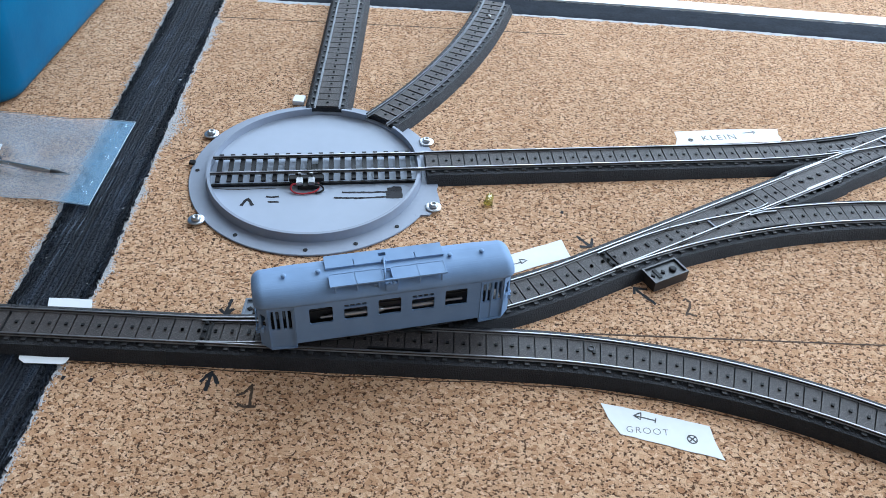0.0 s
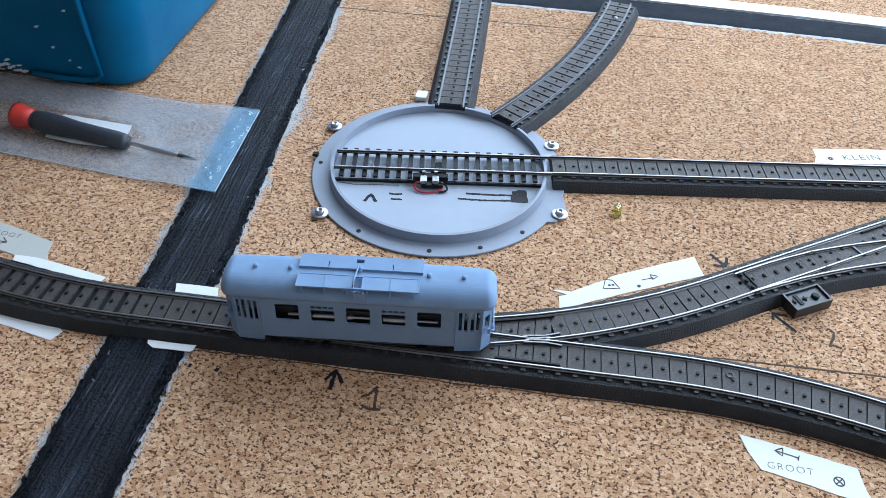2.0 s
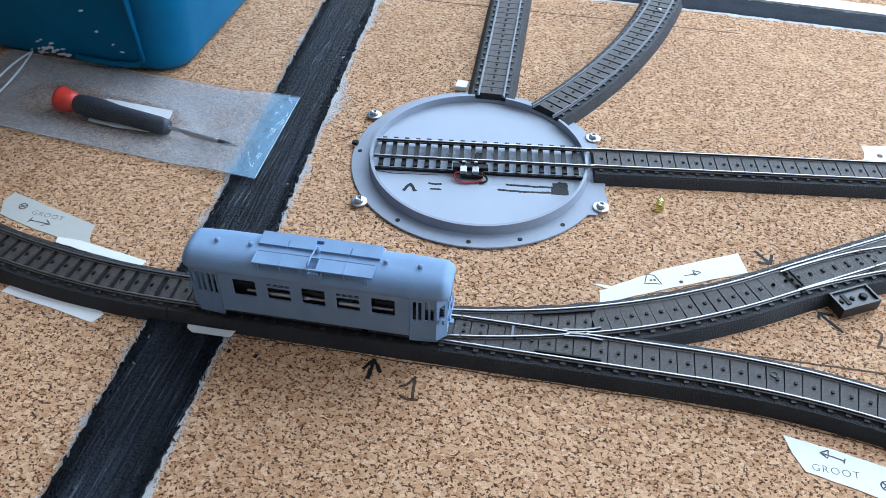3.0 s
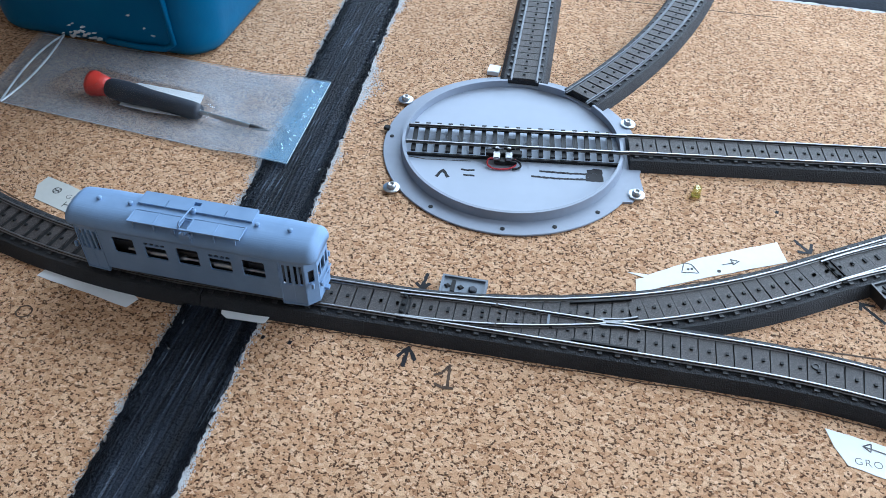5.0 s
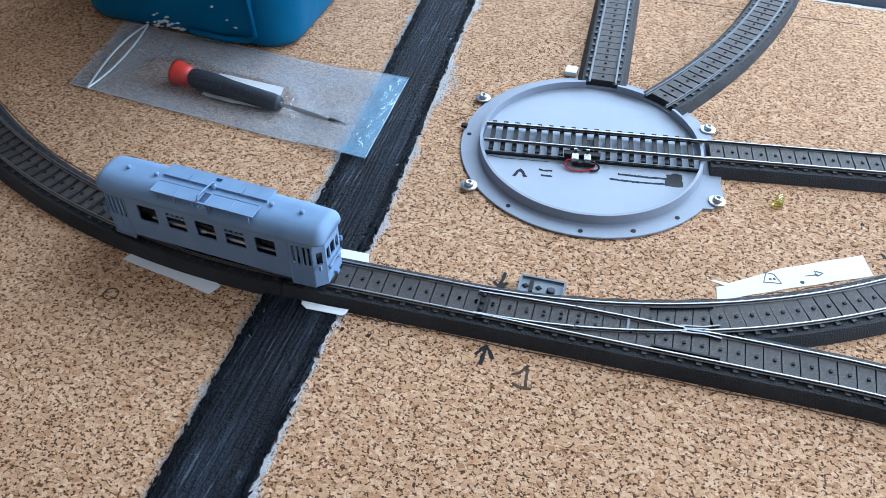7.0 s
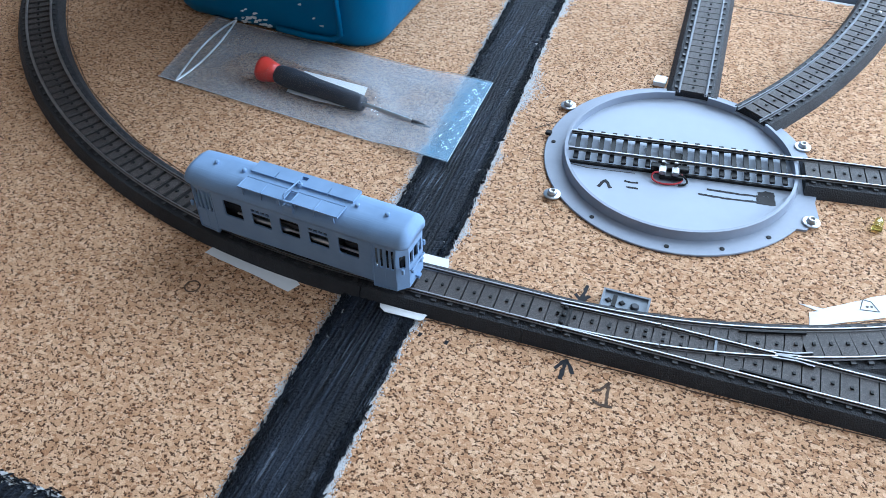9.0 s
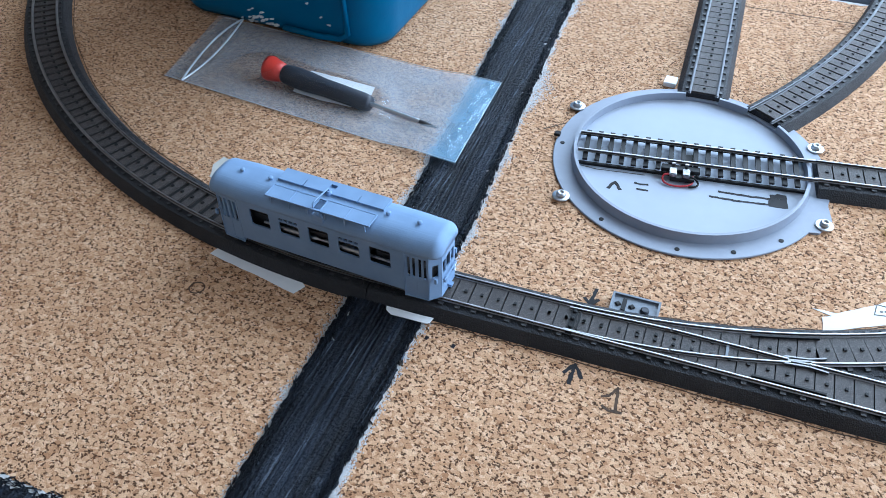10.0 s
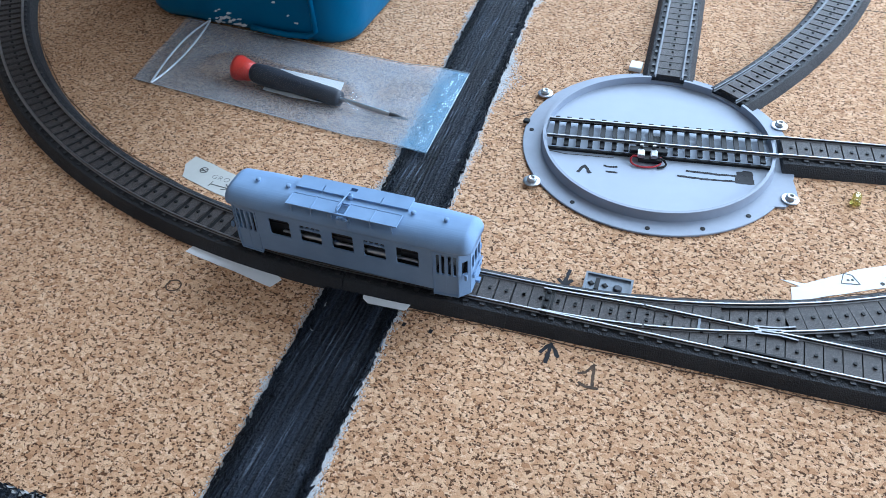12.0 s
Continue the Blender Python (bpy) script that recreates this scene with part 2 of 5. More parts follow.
def thing(name, at, label, category, group="", kind=""):
    ob = new(name)
    ob.empty_display_size = 0.01
    ob.location = at
    ob.matrix_basis = Matrix.Translation(at)
    return tagged(ob, label, category, group, kind)


def box(bm, x0, x1, y0, y1, z0, z1, m=None, mat=0, bev=0.0):
    vs = [Vector((x, y, z)) for z in (z0, z1) for x, y in ((x0, y0), (x1, y0), (x1, y1), (x0, y1))]
    if m:
        vs = [m @ v for v in vs]
    vs = [bm.verts.new(v) for v in vs]
    fs = [bm.faces.new([vs[i] for i in q]) for q in ((3, 2, 1, 0), (4, 5, 6, 7), (0, 1, 5, 4), (1, 2, 6, 5), (2, 3, 7, 6), (3, 0, 4, 7))]
    for f in fs:
        f.material_index = mat
    if bev:
        bmesh.ops.bevel(bm, geom=list({e for f in fs for e in f.edges}), offset=bev, segments=2, affect="EDGES")


def lathe(bm, rings, m=None, seg=32, mat=0, caps=True):
    """Rings of (radius, z), turned round z."""
    loops = []
    for r, z in rings:
        loop = []
        for i in range(seg):
            v = Vector((r * math.cos(2 * math.pi * i / seg), r * math.sin(2 * math.pi * i / seg), z))
            loop.append(bm.verts.new(m @ v if m else v))
        loops.append(loop)
    for a, b in zip(loops, loops[1:]):
        for i in range(seg):
            f = bm.faces.new((a[i], a[(i + 1) % seg], b[(i + 1) % seg], b[i]))
            f.material_index = mat
    if caps:
        bm.faces.new(loops[0][::-1]).material_index = mat
        bm.faces.new(loops[-1]).material_index = mat


def prism(bm, outline, z0, z1, mat=0):
    lo, hi = [bm.verts.new((x, y, z0)) for x, y in outline], [bm.verts.new((x, y, z1)) for x, y in outline]
    n = len(outline)
    bm.faces.new(hi).material_index = mat
    bm.faces.new(lo[::-1]).material_index = mat
    for i in range(n):
        bm.faces.new((lo[i], lo[(i + 1) % n], hi[(i + 1) % n], hi[i])).material_index = mat


def tube(bm, pts, r, seg=8, mat=0, soft=0):
    pts = [Vector(p) for p in pts]
    for _ in range(soft):
        pts = [pts[0]] + [q for a, b in zip(pts, pts[1:]) for q in (a.lerp(b, 0.25), a.lerp(b, 0.75))] + [pts[-1]]
    loops = []
    for i, p in enumerate(pts):
        d = (pts[min(i + 1, len(pts) - 1)] - pts[max(i - 1, 0)]).normalized()
        q = d.to_track_quat("Z", "Y").to_matrix()
        loops.append([bm.verts.new(p + q @ Vector((r * math.cos(a), r * math.sin(a), 0))) for a in (2 * math.pi * k / seg for k in range(seg))])
    for a, b in zip(loops, loops[1:]):
        for i in range(seg):
            bm.faces.new((a[i], a[(i + 1) % seg], b[(i + 1) % seg], b[i])).material_index = mat
    bm.faces.new(loops[0][::-1]).material_index = mat
    bm.faces.new(loops[-1]).material_index = mat


def holed(bm, place, us, vs, solid, d, mat=0):
    """A slab of thickness d cut on the grid us x vs; solid(u, v) says which cells stay; place(u, v, w) gives the point."""
    ok = lambda i, j: 0 <= i < len(us) - 1 and 0 <= j < len(vs) - 1 and solid((us[i] + us[i + 1]) / 2, (vs[j] + vs[j + 1]) / 2)
    memo = {}

    def vert(i, j, k):
        if (i, j, k) not in memo:
            memo[i, j, k] = bm.verts.new(place(us[i], vs[j], d * k))
        return memo[i, j, k]

    for i in range(len(us) - 1):
        for j in range(len(vs) - 1):
            if not ok(i, j):
                continue
            c = ((i, j), (i + 1, j), (i + 1, j + 1), (i, j + 1))
            bm.faces.new([vert(a, b, 0) for a, b in c]).material_index = mat
            bm.faces.new([vert(a, b, 1) for a, b in c[::-1]]).material_index = mat
            for (a, b), near in (((c[0], c[1]), (i, j - 1)), ((c[1], c[2]), (i + 1, j)), ((c[2], c[3]), (i, j + 1)), ((c[3], c[0]), (i - 1, j))):
                if not ok(*near):
                    bm.faces.new((vert(*b, 0), vert(*a, 0), vert(*a, 1), vert(*b, 1))).material_index = mat


def ribbon(bm, pts, w, z0=0.0, h=0.00012, seed=0):
    """A pen stroke: a thin flat band along points (mm), of width w (mm)."""
    rnd = random.Random(seed)
    pts = [Vector((x * MM, y * MM, 0)) for x, y in pts]
    fine = []
    for a, b in zip(pts, pts[1:]):
        k = max(1, int((b - a).length / 0.0015))
        fine += [a.lerp(b, i / k) for i in range(k)]
    fine.append(pts[-1])
    rows = []
    for i, p in enumerate(fine):
        d = (fine[min(i + 1, len(fine) - 1)] - fine[max(i - 1, 0)]).normalized()
        n = Vector((-d.y, d.x, 0))
        k = w * MM / 2 * rnd.uniform(0.75, 1.2)
        o = n * rnd.uniform(-0.12, 0.12) * w * MM
        rows.append([bm.verts.new(p + o + n * s * k + Vector((0, 0, z0 + t))) for s, t in ((1, 0), (1, h), (-1, h), (-1, 0))])
    for a, b in zip(rows, rows[1:]):
        for i in range(4):
            bm.faces.new((a[i], a[(i + 1) % 4], b[(i + 1) % 4], b[i]))
    bm.faces.new(rows[0][::-1])
    bm.faces.new(rows[-1])


# ---- the room ----
def room():
    x0, x1, y0, y1, z0, z1 = -2.2, 2.2, -1.8, 1.62, -0.78, 1.9
    bm = bmesh.new()
    box(bm, x0, x1, y0, y1, z0 - 0.1, z0)
    tagged(part("floor", bm, FLOORM), "dark wooden boards of the room's floor", "floor", kind="structure")
    bm = bmesh.new()
    box(bm, x0 - 0.15, x1 + 0.15, y0 - 0.15, y1 + 0.15, z1, z1 + 0.1)
    tagged(part("ceiling", bm, CEIL), "plain white painted ceiling of the room", "ceiling", kind="structure")
    bm = bmesh.new()
    us, vs = [x0 - 0.15, -0.5, 1.75, x1 + 0.15], [z0, 0.3, 1.7, z1]
    holed(bm, lambda u, v, w: (u, y1 + w, v), us, vs, lambda u, v: not (-0.5 < u < 1.75 and 0.3 < v < 1.7), 0.15)
    tagged(part("wall_north", bm, WALLP), "plain pale wall with a wide window", "wall", kind="structure")
    bm = bmesh.new()
    us, vs = [y0, 0.05, 1.45, y1], [z0, 0.1, 1.4, z1]
    holed(bm, lambda u, v, w: (x1 + w, u, v), us, vs, lambda u, v: not (0.05 < u < 1.45 and 0.1 < v < 1.4), 0.15)
    tagged(part("wall_east", bm, WALLP), "plain pale wall with a window", "wall", kind="structure")
    for nm, b in (("wall_south", (x0 - 0.15, x1 + 0.15, y0 - 0.15, y0, z0, z1)), ("wall_west", (x0 - 0.15, x0, y0, y1, z0, z1))):
        bm = bmesh.new()
        box(bm, *b)
        tagged(part(nm, bm, WALLP), "plain pale painted wall of the room", "wall", kind="structure")


room()


# ---- the board ----
def board():
    t = thing("layout_table", (0, 0.45, -0.78), "wooden table with a granular cork sheet glued on top", "table")
    bm = bmesh.new()
    box(bm, -1.05, 0.85, -0.2, 1.15, -0.006, 0.0)
    part("cork_sheet", bm, CORK, t, "coarse tan cork sheet")
    bm = bmesh.new()
    box(bm, -1.05, 0.85, -0.2, 1.15, -0.024, -0.006)
    part("plywood_top", bm, PLY, t)
    for x in (-0.98, 0.72):
        for y in (-0.13, 1.02):
            bm = bmesh.new()
            box(bm, x, x + 0.06, y, y + 0.06, -0.78, -0.024, bev=0.003)
            part("leg", bm, PLY, t)


board()


def strip(name, centre, half, z, material, label, cat, ragged, seed, across=26, step=0.0016, ridge=0.0, crown=0.0, patchy=0.0, grain=0.0):
    """A painted or filled band along centre (y -> x, in metres) with a ragged edge and lengthwise ridges."""
    rnd = random.Random(seed)
    pts = centre
    total = [0.0]
    for a, b in zip(pts, pts[1:]):
        total.append(total[-1] + (Vector(b) - Vector(a)).length)
    n = int(total[-1] / step)
    bm = bmesh.new()
    rows = []
    for i in range(n + 1):
        s = total[-1] * i / n
        k = next((j for j in range(len(pts) - 1) if s <= total[j + 1] + 1e-9), len(pts) - 2)
        f = (s - total[k]) / (total[k + 1] - total[k])
        p = Vector(pts[k]).lerp(Vector(pts[k + 1]), f)
        d = (Vector(pts[k + 1]) - Vector(pts[k])).normalized()
        nrm = Vector((d.y, -d.x))
        jag = [ragged * (noise.noise((s * 60, seed + q * 7.3, 0)) * 0.7 + noise.noise((s * 230, seed + q * 3.1, 2)) * 0.8 + rnd.uniform(-0.25, 0.25)) for q in (0, 1)]
        jag = [v + patchy * max(0.0, noise.noise((s * 11, seed + q * 5.7, 5)) + 0.15) for q, v in enumerate(jag)]
        row = []
        for j in range(across + 1):
            u = 2 * j / across - 1
            x = u * half + (max(0, u) ** 3 * jag[1] + min(0, u) ** 3 * jag[0])
            zz = z * (1 - 0.75 * abs(u) ** 6) + ridge * noise.noise((x * 800, s * 9, seed)) + crown * (1 - u * u) + grain * noise.noise((p.x * 700 + x * 700, s * 520, seed + 4))
            if abs(u) < 0.04:
                zz -= ridge * 0.8
            row.append(bm.verts.new((p.x + nrm.x * x, p.y + nrm.y * x, max(0.00005, zz))))
        rows.append(row)
    for a, b in zip(rows, rows[1:]):
        for j in range(across):
            bm.faces.new((a[j], a[j + 1], b[j + 1], b[j]))
    ob = part(name, bm, material, smooth=True)
    for p in ob.data.polygons:
        if p.normal.z < 0:
            ob.data.flip_normals()
            break
    return tagged(ob, label, cat, kind="structure")


LANE = [(-0.199, 0.04), (-0.207, 0.15), (-0.212, 0.24), (-0.217, 0.335), (-0.229, 0.455), (-0.242, 0.597), (-0.262, 0.80), (-0.272, 1.0)]
strip("road_filler", LANE, 0.0184, 0.0003, PLASTER, "pale chalky filler along the edge of a black road", "filler", 0.0020, 3, 14, 0.0008, patchy=0.004)
strip("road", LANE, 0.0178, 0.0016, ROAD, "rough black painted model road with lengthwise brush ridges", "road", 0.0046, 5, 90, 0.0009, 0.00055, grain=0.0005)
SIDE = [(-0.75, 0.085), (-0.5, 0.086), (-0.36, 0.086), (-0.29, 0.089), (-0.226, 0.09)]
strip("road_filler", SIDE, 0.0186, 0.0003, PLASTER, "pale chalky filler along the edge of a black side road", "filler", 0.0016, 8, 14, 0.0010, patchy=0.008)
strip("road", SIDE, 0.0172, 0.001, ROAD, "rough black painted model side road", "road", 0.0026, 9, 60, 0.0010, 0.0003, grain=0.0006)
BACK = [(-0.20, 0.683), (-0.109, 0.688), (0.018, 0.695), (0.16, 0.698), (0.34, 0.697), (0.80, 0.69)]
strip("road_filler", BACK, 0.0175, 0.0003, PLASTER, "pale chalky smear beside a dark band", "filler", 0.003, 12, 10, 0.002)
strip("road", BACK, 0.0145, 0.0008, NIGHT, "blue-black painted band across the cork board", "road", 0.001, 13, 16, 0.003, 0.0001)


def bristles(name, centre, half, material, label, count, spread, z, seed, y0, y1):
    """Loose paint strokes and flecks along both edges of a road."""
    rnd = random.Random(seed)
    bm = bmesh.new()
    for _ in range(count):
        k = rnd.randrange(len(centre) - 1)
        a, b = Vector(centre[k]), Vector(centre[k + 1])
        p = a.lerp(b, rnd.random())
        if not y0 < p.y < y1:
            continue
        d = (b - a).normalized()
        n = Vector((d.y, -d.x))
        sgn = rnd.choice((-1, 1))
        p = p + n * sgn * (half + rnd.triangular(-0.0025, spread, 0.0))
        ang = rnd.gauss(0, 0.35)
        e = Vector((d.x * math.cos(ang) - d.y * math.sin(ang), d.x * math.sin(ang) + d.y * math.cos(ang)))
        f = Vector((-e.y, e.x))
        ln, w = rnd.uniform(0.0006, 0.0026), rnd.uniform(0.00015, 0.00045)
        lo = [p - e * ln - f * w * 0.3, p + f * -w, p + e * ln, p + f * w]
        base = [bm.verts.new((v.x, v.y, 0.0)) for v in lo]
        top = [bm.verts.new((v.x, v.y, z * rnd.uniform(0.7, 1.3))) for v in lo]
        bm.faces.new(top)
        for i in range(4):
            bm.faces.new((base[i], base[(i + 1) % 4], top[(i + 1) % 4], top[i]))
    tagged(part(name, bm, material), label, "paint flecks", kind="stuff")


bristles("paint_flecks", LANE, 0.0178, ROAD, "black paint strokes straying from the road's edge", 10000, 0.0032, 0.0016, 21, 0.05, 0.9)


def crumbs(name, centre, half, material, label, count, reach, seed):
    """Dusty filler dabs hugging a road's edges, thick in some stretches and absent in others."""
    rnd = random.Random(seed)
    lengths = [(Vector(b) - Vector(a)).length for a, b in zip(centre, centre[1:])]
    verts, faces = [], []
    for _ in range(count):
        k = rnd.choices(range(len(lengths)), lengths)[0]
        a, b = Vector(centre[k]), Vector(centre[k + 1])
        p = a.lerp(b, rnd.random())
        d = (b - a).normalized()
        sgn = rnd.choice((-1, 1))
        lush = noise.noise((p.y * 16, sgn * 4.0, seed)) + 0.6 * noise.noise((p.y * 70, sgn * 9.0, seed))
        if lush < rnd.uniform(-0.75, 0.15):
            continue
        p = p + Vector((d.y, -d.x)) * sgn * (half + abs(rnd.gauss(0, reach * (0.45 + max(0.0, lush)))) - 0.0002)
        r, n, a0 = rnd.uniform(0.00012, 0.00042), 6, rnd.uniform(0, 3)
        z, i0 = rnd.uniform(0.00005, 0.00025), len(verts)
        for lift, grow in ((0.0, 1.0), (z, 0.75)):
            verts += [(p.x + grow * r * (0.6 + 0.6 * noise.noise((p.x * 9000, q, p.y * 9000)) + 0.3) * math.cos(a0 + q), p.y + 1.6 * grow * r * math.sin(a0 + q), lift) for q in (2 * math.pi * j / n for j in range(n))]
        faces.append([i0 + n + j for j in range(n)])
        faces += [[i0 + j, i0 + (j + 1) % n, i0 + n + (j + 1) % n, i0 + n + j] for j in range(n)]
    me = bpy.data.meshes.new(name)
    me.from_pydata(verts, [], faces)
    me.materials.append(material)
    tagged(new(name, me), label, "filler crumbs", kind="stuff")


crumbs("filler_crumbs", LANE, 0.0182, PLASTER, "pale filler crumbs along the road's edge", 110000, 0.0046, 22)
bristles("paint_flecks", SIDE, 0.0172, ROAD, "black paint strokes straying from the side road's edge", 2200, 0.0040, 0.0006, 23, 0.0, 0.2)


def back_strip():
    t = thing("white_batten", (0.3, 0.715, 0), "long white painted flat batten lying on the cork", "batten")
    bm = bmesh.new()
    pts = [(-0.14, 0.700), (0.018, 0.7095), (0.16, 0.7135), (0.34, 0.7125), (0.80, 0.705)]
    prism(bm, pts + [(x, y + 0.0155) for x, y in pts[::-1]], 0.0, 0.0018)
    part("strip", bm, WHITE, t)


back_strip()


# ---- track ----
def route(x, y, h, *segs):
    """A way from (x, y) mm at heading h degrees; segs: (length, turn) in mm and degrees to the left. Returns s -> (x, y, heading) and the length."""
    parts, at = [], 0.0
    for length, turn in segs:
        parts.append((at, length, turn, x, y, h))
        a, t = radians(h), radians(turn)
        if abs(turn) < 1e-6:
            x, y = x + length * math.cos(a), y + length * math.sin(a)
        else:
            r = length / t
            x, y = x + r * (math.sin(a + t) - math.sin(a)), y - r * (math.cos(a + t) - math.cos(a))
        h, at = h + turn, at + length

    def where(s):
        p = next((q for q in reversed(parts) if s >= q[0]), parts[0])
        s0, length, turn, px, py, ph = p
        a, t = radians(ph), radians(turn) * (s - s0) / length
        if abs(turn) < 1e-6:
            return px + (s - s0) * math.cos(a), py + (s - s0) * math.sin(a), ph
        r = length / radians(turn)
        return px + r * (math.sin(a + t) - math.sin(a)), py - r * (math.cos(a + t) - math.cos(a)), math.degrees(a + t)

    return where, at


def arc(r, turn):
    return (abs(r * radians(turn)), turn)


def side(where, s, off):
    x, y, h = where(s)
    return x - off * math.sin(radians(h)), y + off * math.cos(radians(h))


def sweep(bm, where, s0, s1, profile, off=0.0, step=4.0, mats=None):
    n = max(1, int((s1 - s0) / step))
    loops = []
    for i in range(n + 1):
        s = s0 + (s1 - s0) * i / n
        loops.append([bm.verts.new((*[c * MM for c in side(where, s, off + o)], z * MM)) for o, z in profile])
    k = len(profile)
    for a, b in zip(loops, loops[1:]):
        for i in range(k):
            f = bm.faces.new((a[i], b[i], b[(i + 1) % k], a[(i + 1) % k]))
            f.material_index = mats[i] if mats else 0
    bm.faces.new(loops[0])
    bm.faces.new(loops[-1][::-1])
    bmesh.ops.recalc_face_normals(bm, faces=bm.faces)


BED = [(-17.1, 0.0), (-16.6, 1.2), (-14.8, 4.6), (-13.6, 6.4), (-12.4, 6.7), (12.4, 6.7), (13.6, 6.4), (14.8, 4.6), (16.6, 1.2), (17.1, 0.0)]
RAIL = [(-0.95, 7.7), (-0.95, 7.95), (-0.28, 8.2), (-0.28, 8.8), (-0.45, 9.0), (-0.45, 9.4), (-0.3, 9.52), (0.3, 9.52), (0.45, 9.4), (0.45, 9.0), (0.28, 8.8), (0.28, 8.2), (0.95, 7.95), (0.95, 7.7)]
RAIL_MATS = [1, 0, 1, 1, 0, 0, 0, 0, 0, 1, 1, 0, 1, 1]
HALF, PITCH = 8.65, 8.35


def bed(parent, where, s0, s1, drop=0.0, joint=0.0):
    bm = bmesh.new()
    sweep(bm, where, s0 + joint, s1, [(o, max(0.0, z - drop)) for o, z in BED])
    return part("bed", bm, FOAM, parent)


def rail(parent, where, s0, s1, off, lift=0.0, metal=STEEL):
    bm = bmesh.new()
    sweep(bm, where, s0, s1, [(o, z + lift) for o, z in RAIL], off, 4.0, RAIL_MATS)
    return part("rail", bm, [metal, RUST], parent)


def tie_mesh(name, lo, hi, gap=0.6):
    """One tie field, its length along x: a granular plate between the rails, a peg, and a clip outside each rail."""
    bm = bmesh.new()
    p = (PITCH - gap) / 2 * MM
    box(bm, -p, p, (lo + 1.0) * MM, (hi - 1.0) * MM, -0.0004, 0.0010)
    box(bm, -1.2 * MM, 1.2 * MM, (hi + 1.0) * MM, (hi + 2.9) * MM, -0.0005, 0.0006, mat=2)
    box(bm, -1.2 * MM, 1.2 * MM, (lo - 2.9) * MM, (lo - 1.0) * MM, -0.0005, 0.0006, mat=2)
    # wide gaps get a black sheet that stands in for their deep shade
    if gap > 2:
        box(bm, -PITCH / 2 * MM, PITCH / 2 * MM, (lo + 1.0) * MM, (hi - 1.0) * MM, -0.0004, -0.0001, mat=1)
    for mid in {lo + HALF, hi - HALF}:
        box(bm, 0.3 * MM, 1.7 * MM, (mid - 0.75) * MM, (mid + 0.75) * MM, 0.001, 0.0018, mat=1)
    return mesh_of(name, bm, TIE, BLACK, DARKGREY)


TIE_MESH = tie_mesh("tie", -HALF, HALF)
TIE_NARROW = tie_mesh("tie", -HALF, HALF, 3.0)
TIE_SPACED = tie_mesh("tie", -HALF, HALF, 1.5)


def ties(parent, where, s0, s1, wide=None, stock=TIE_MESH):
    n = max(1, round((s1 - s0) / PITCH))
    for i in range(n):
        s = s0 + (i + 0.5) * (s1 - s0) / n
        x, y, h = where(s)
        me = stock
        if wide:
            d = wide(x, y, h)
            me = tie_mesh("tie", min(-HALF, d - HALF), max(HALF, d + HALF), 0.35)
        ob = new("tie", me)
        ob.matrix_basis = pose(x * MM, y * MM, 7.05 * MM, 0, 0, h)
        attach(ob, parent)


def lateral(other, length):
    """How far another way lies to the left of a point on this one."""
    samples = [other(length * i / 200) for i in range(201)]

    def of(x, y, h):
        a = radians(h)
        px, py, _ = min(samples, key=lambda q: abs((q[0] - x) * math.cos(a) + (q[1] - y) * math.sin(a)))
        return -(px - x) * math.sin(a) + (py - y) * math.cos(a)

    return of


def track_piece(name, where, s0, s1, label, lead=0.0, stock=TIE_MESH, joint=0.0, metal=STEEL):
    x, y, _ = where(s0)
    t = thing(name, (x * MM, y * MM, 0), label, "model track", "track on the board")
    bed(t, where, s0, s1, 0.0, joint)
    rail(t, where, s0 - lead, s1, HALF, 0.0, metal)
    rail(t, where, s0 - lead, s1, -HALF, 0.0, metal)
    ties(t, where, s0, s1, None, stock)
    return t


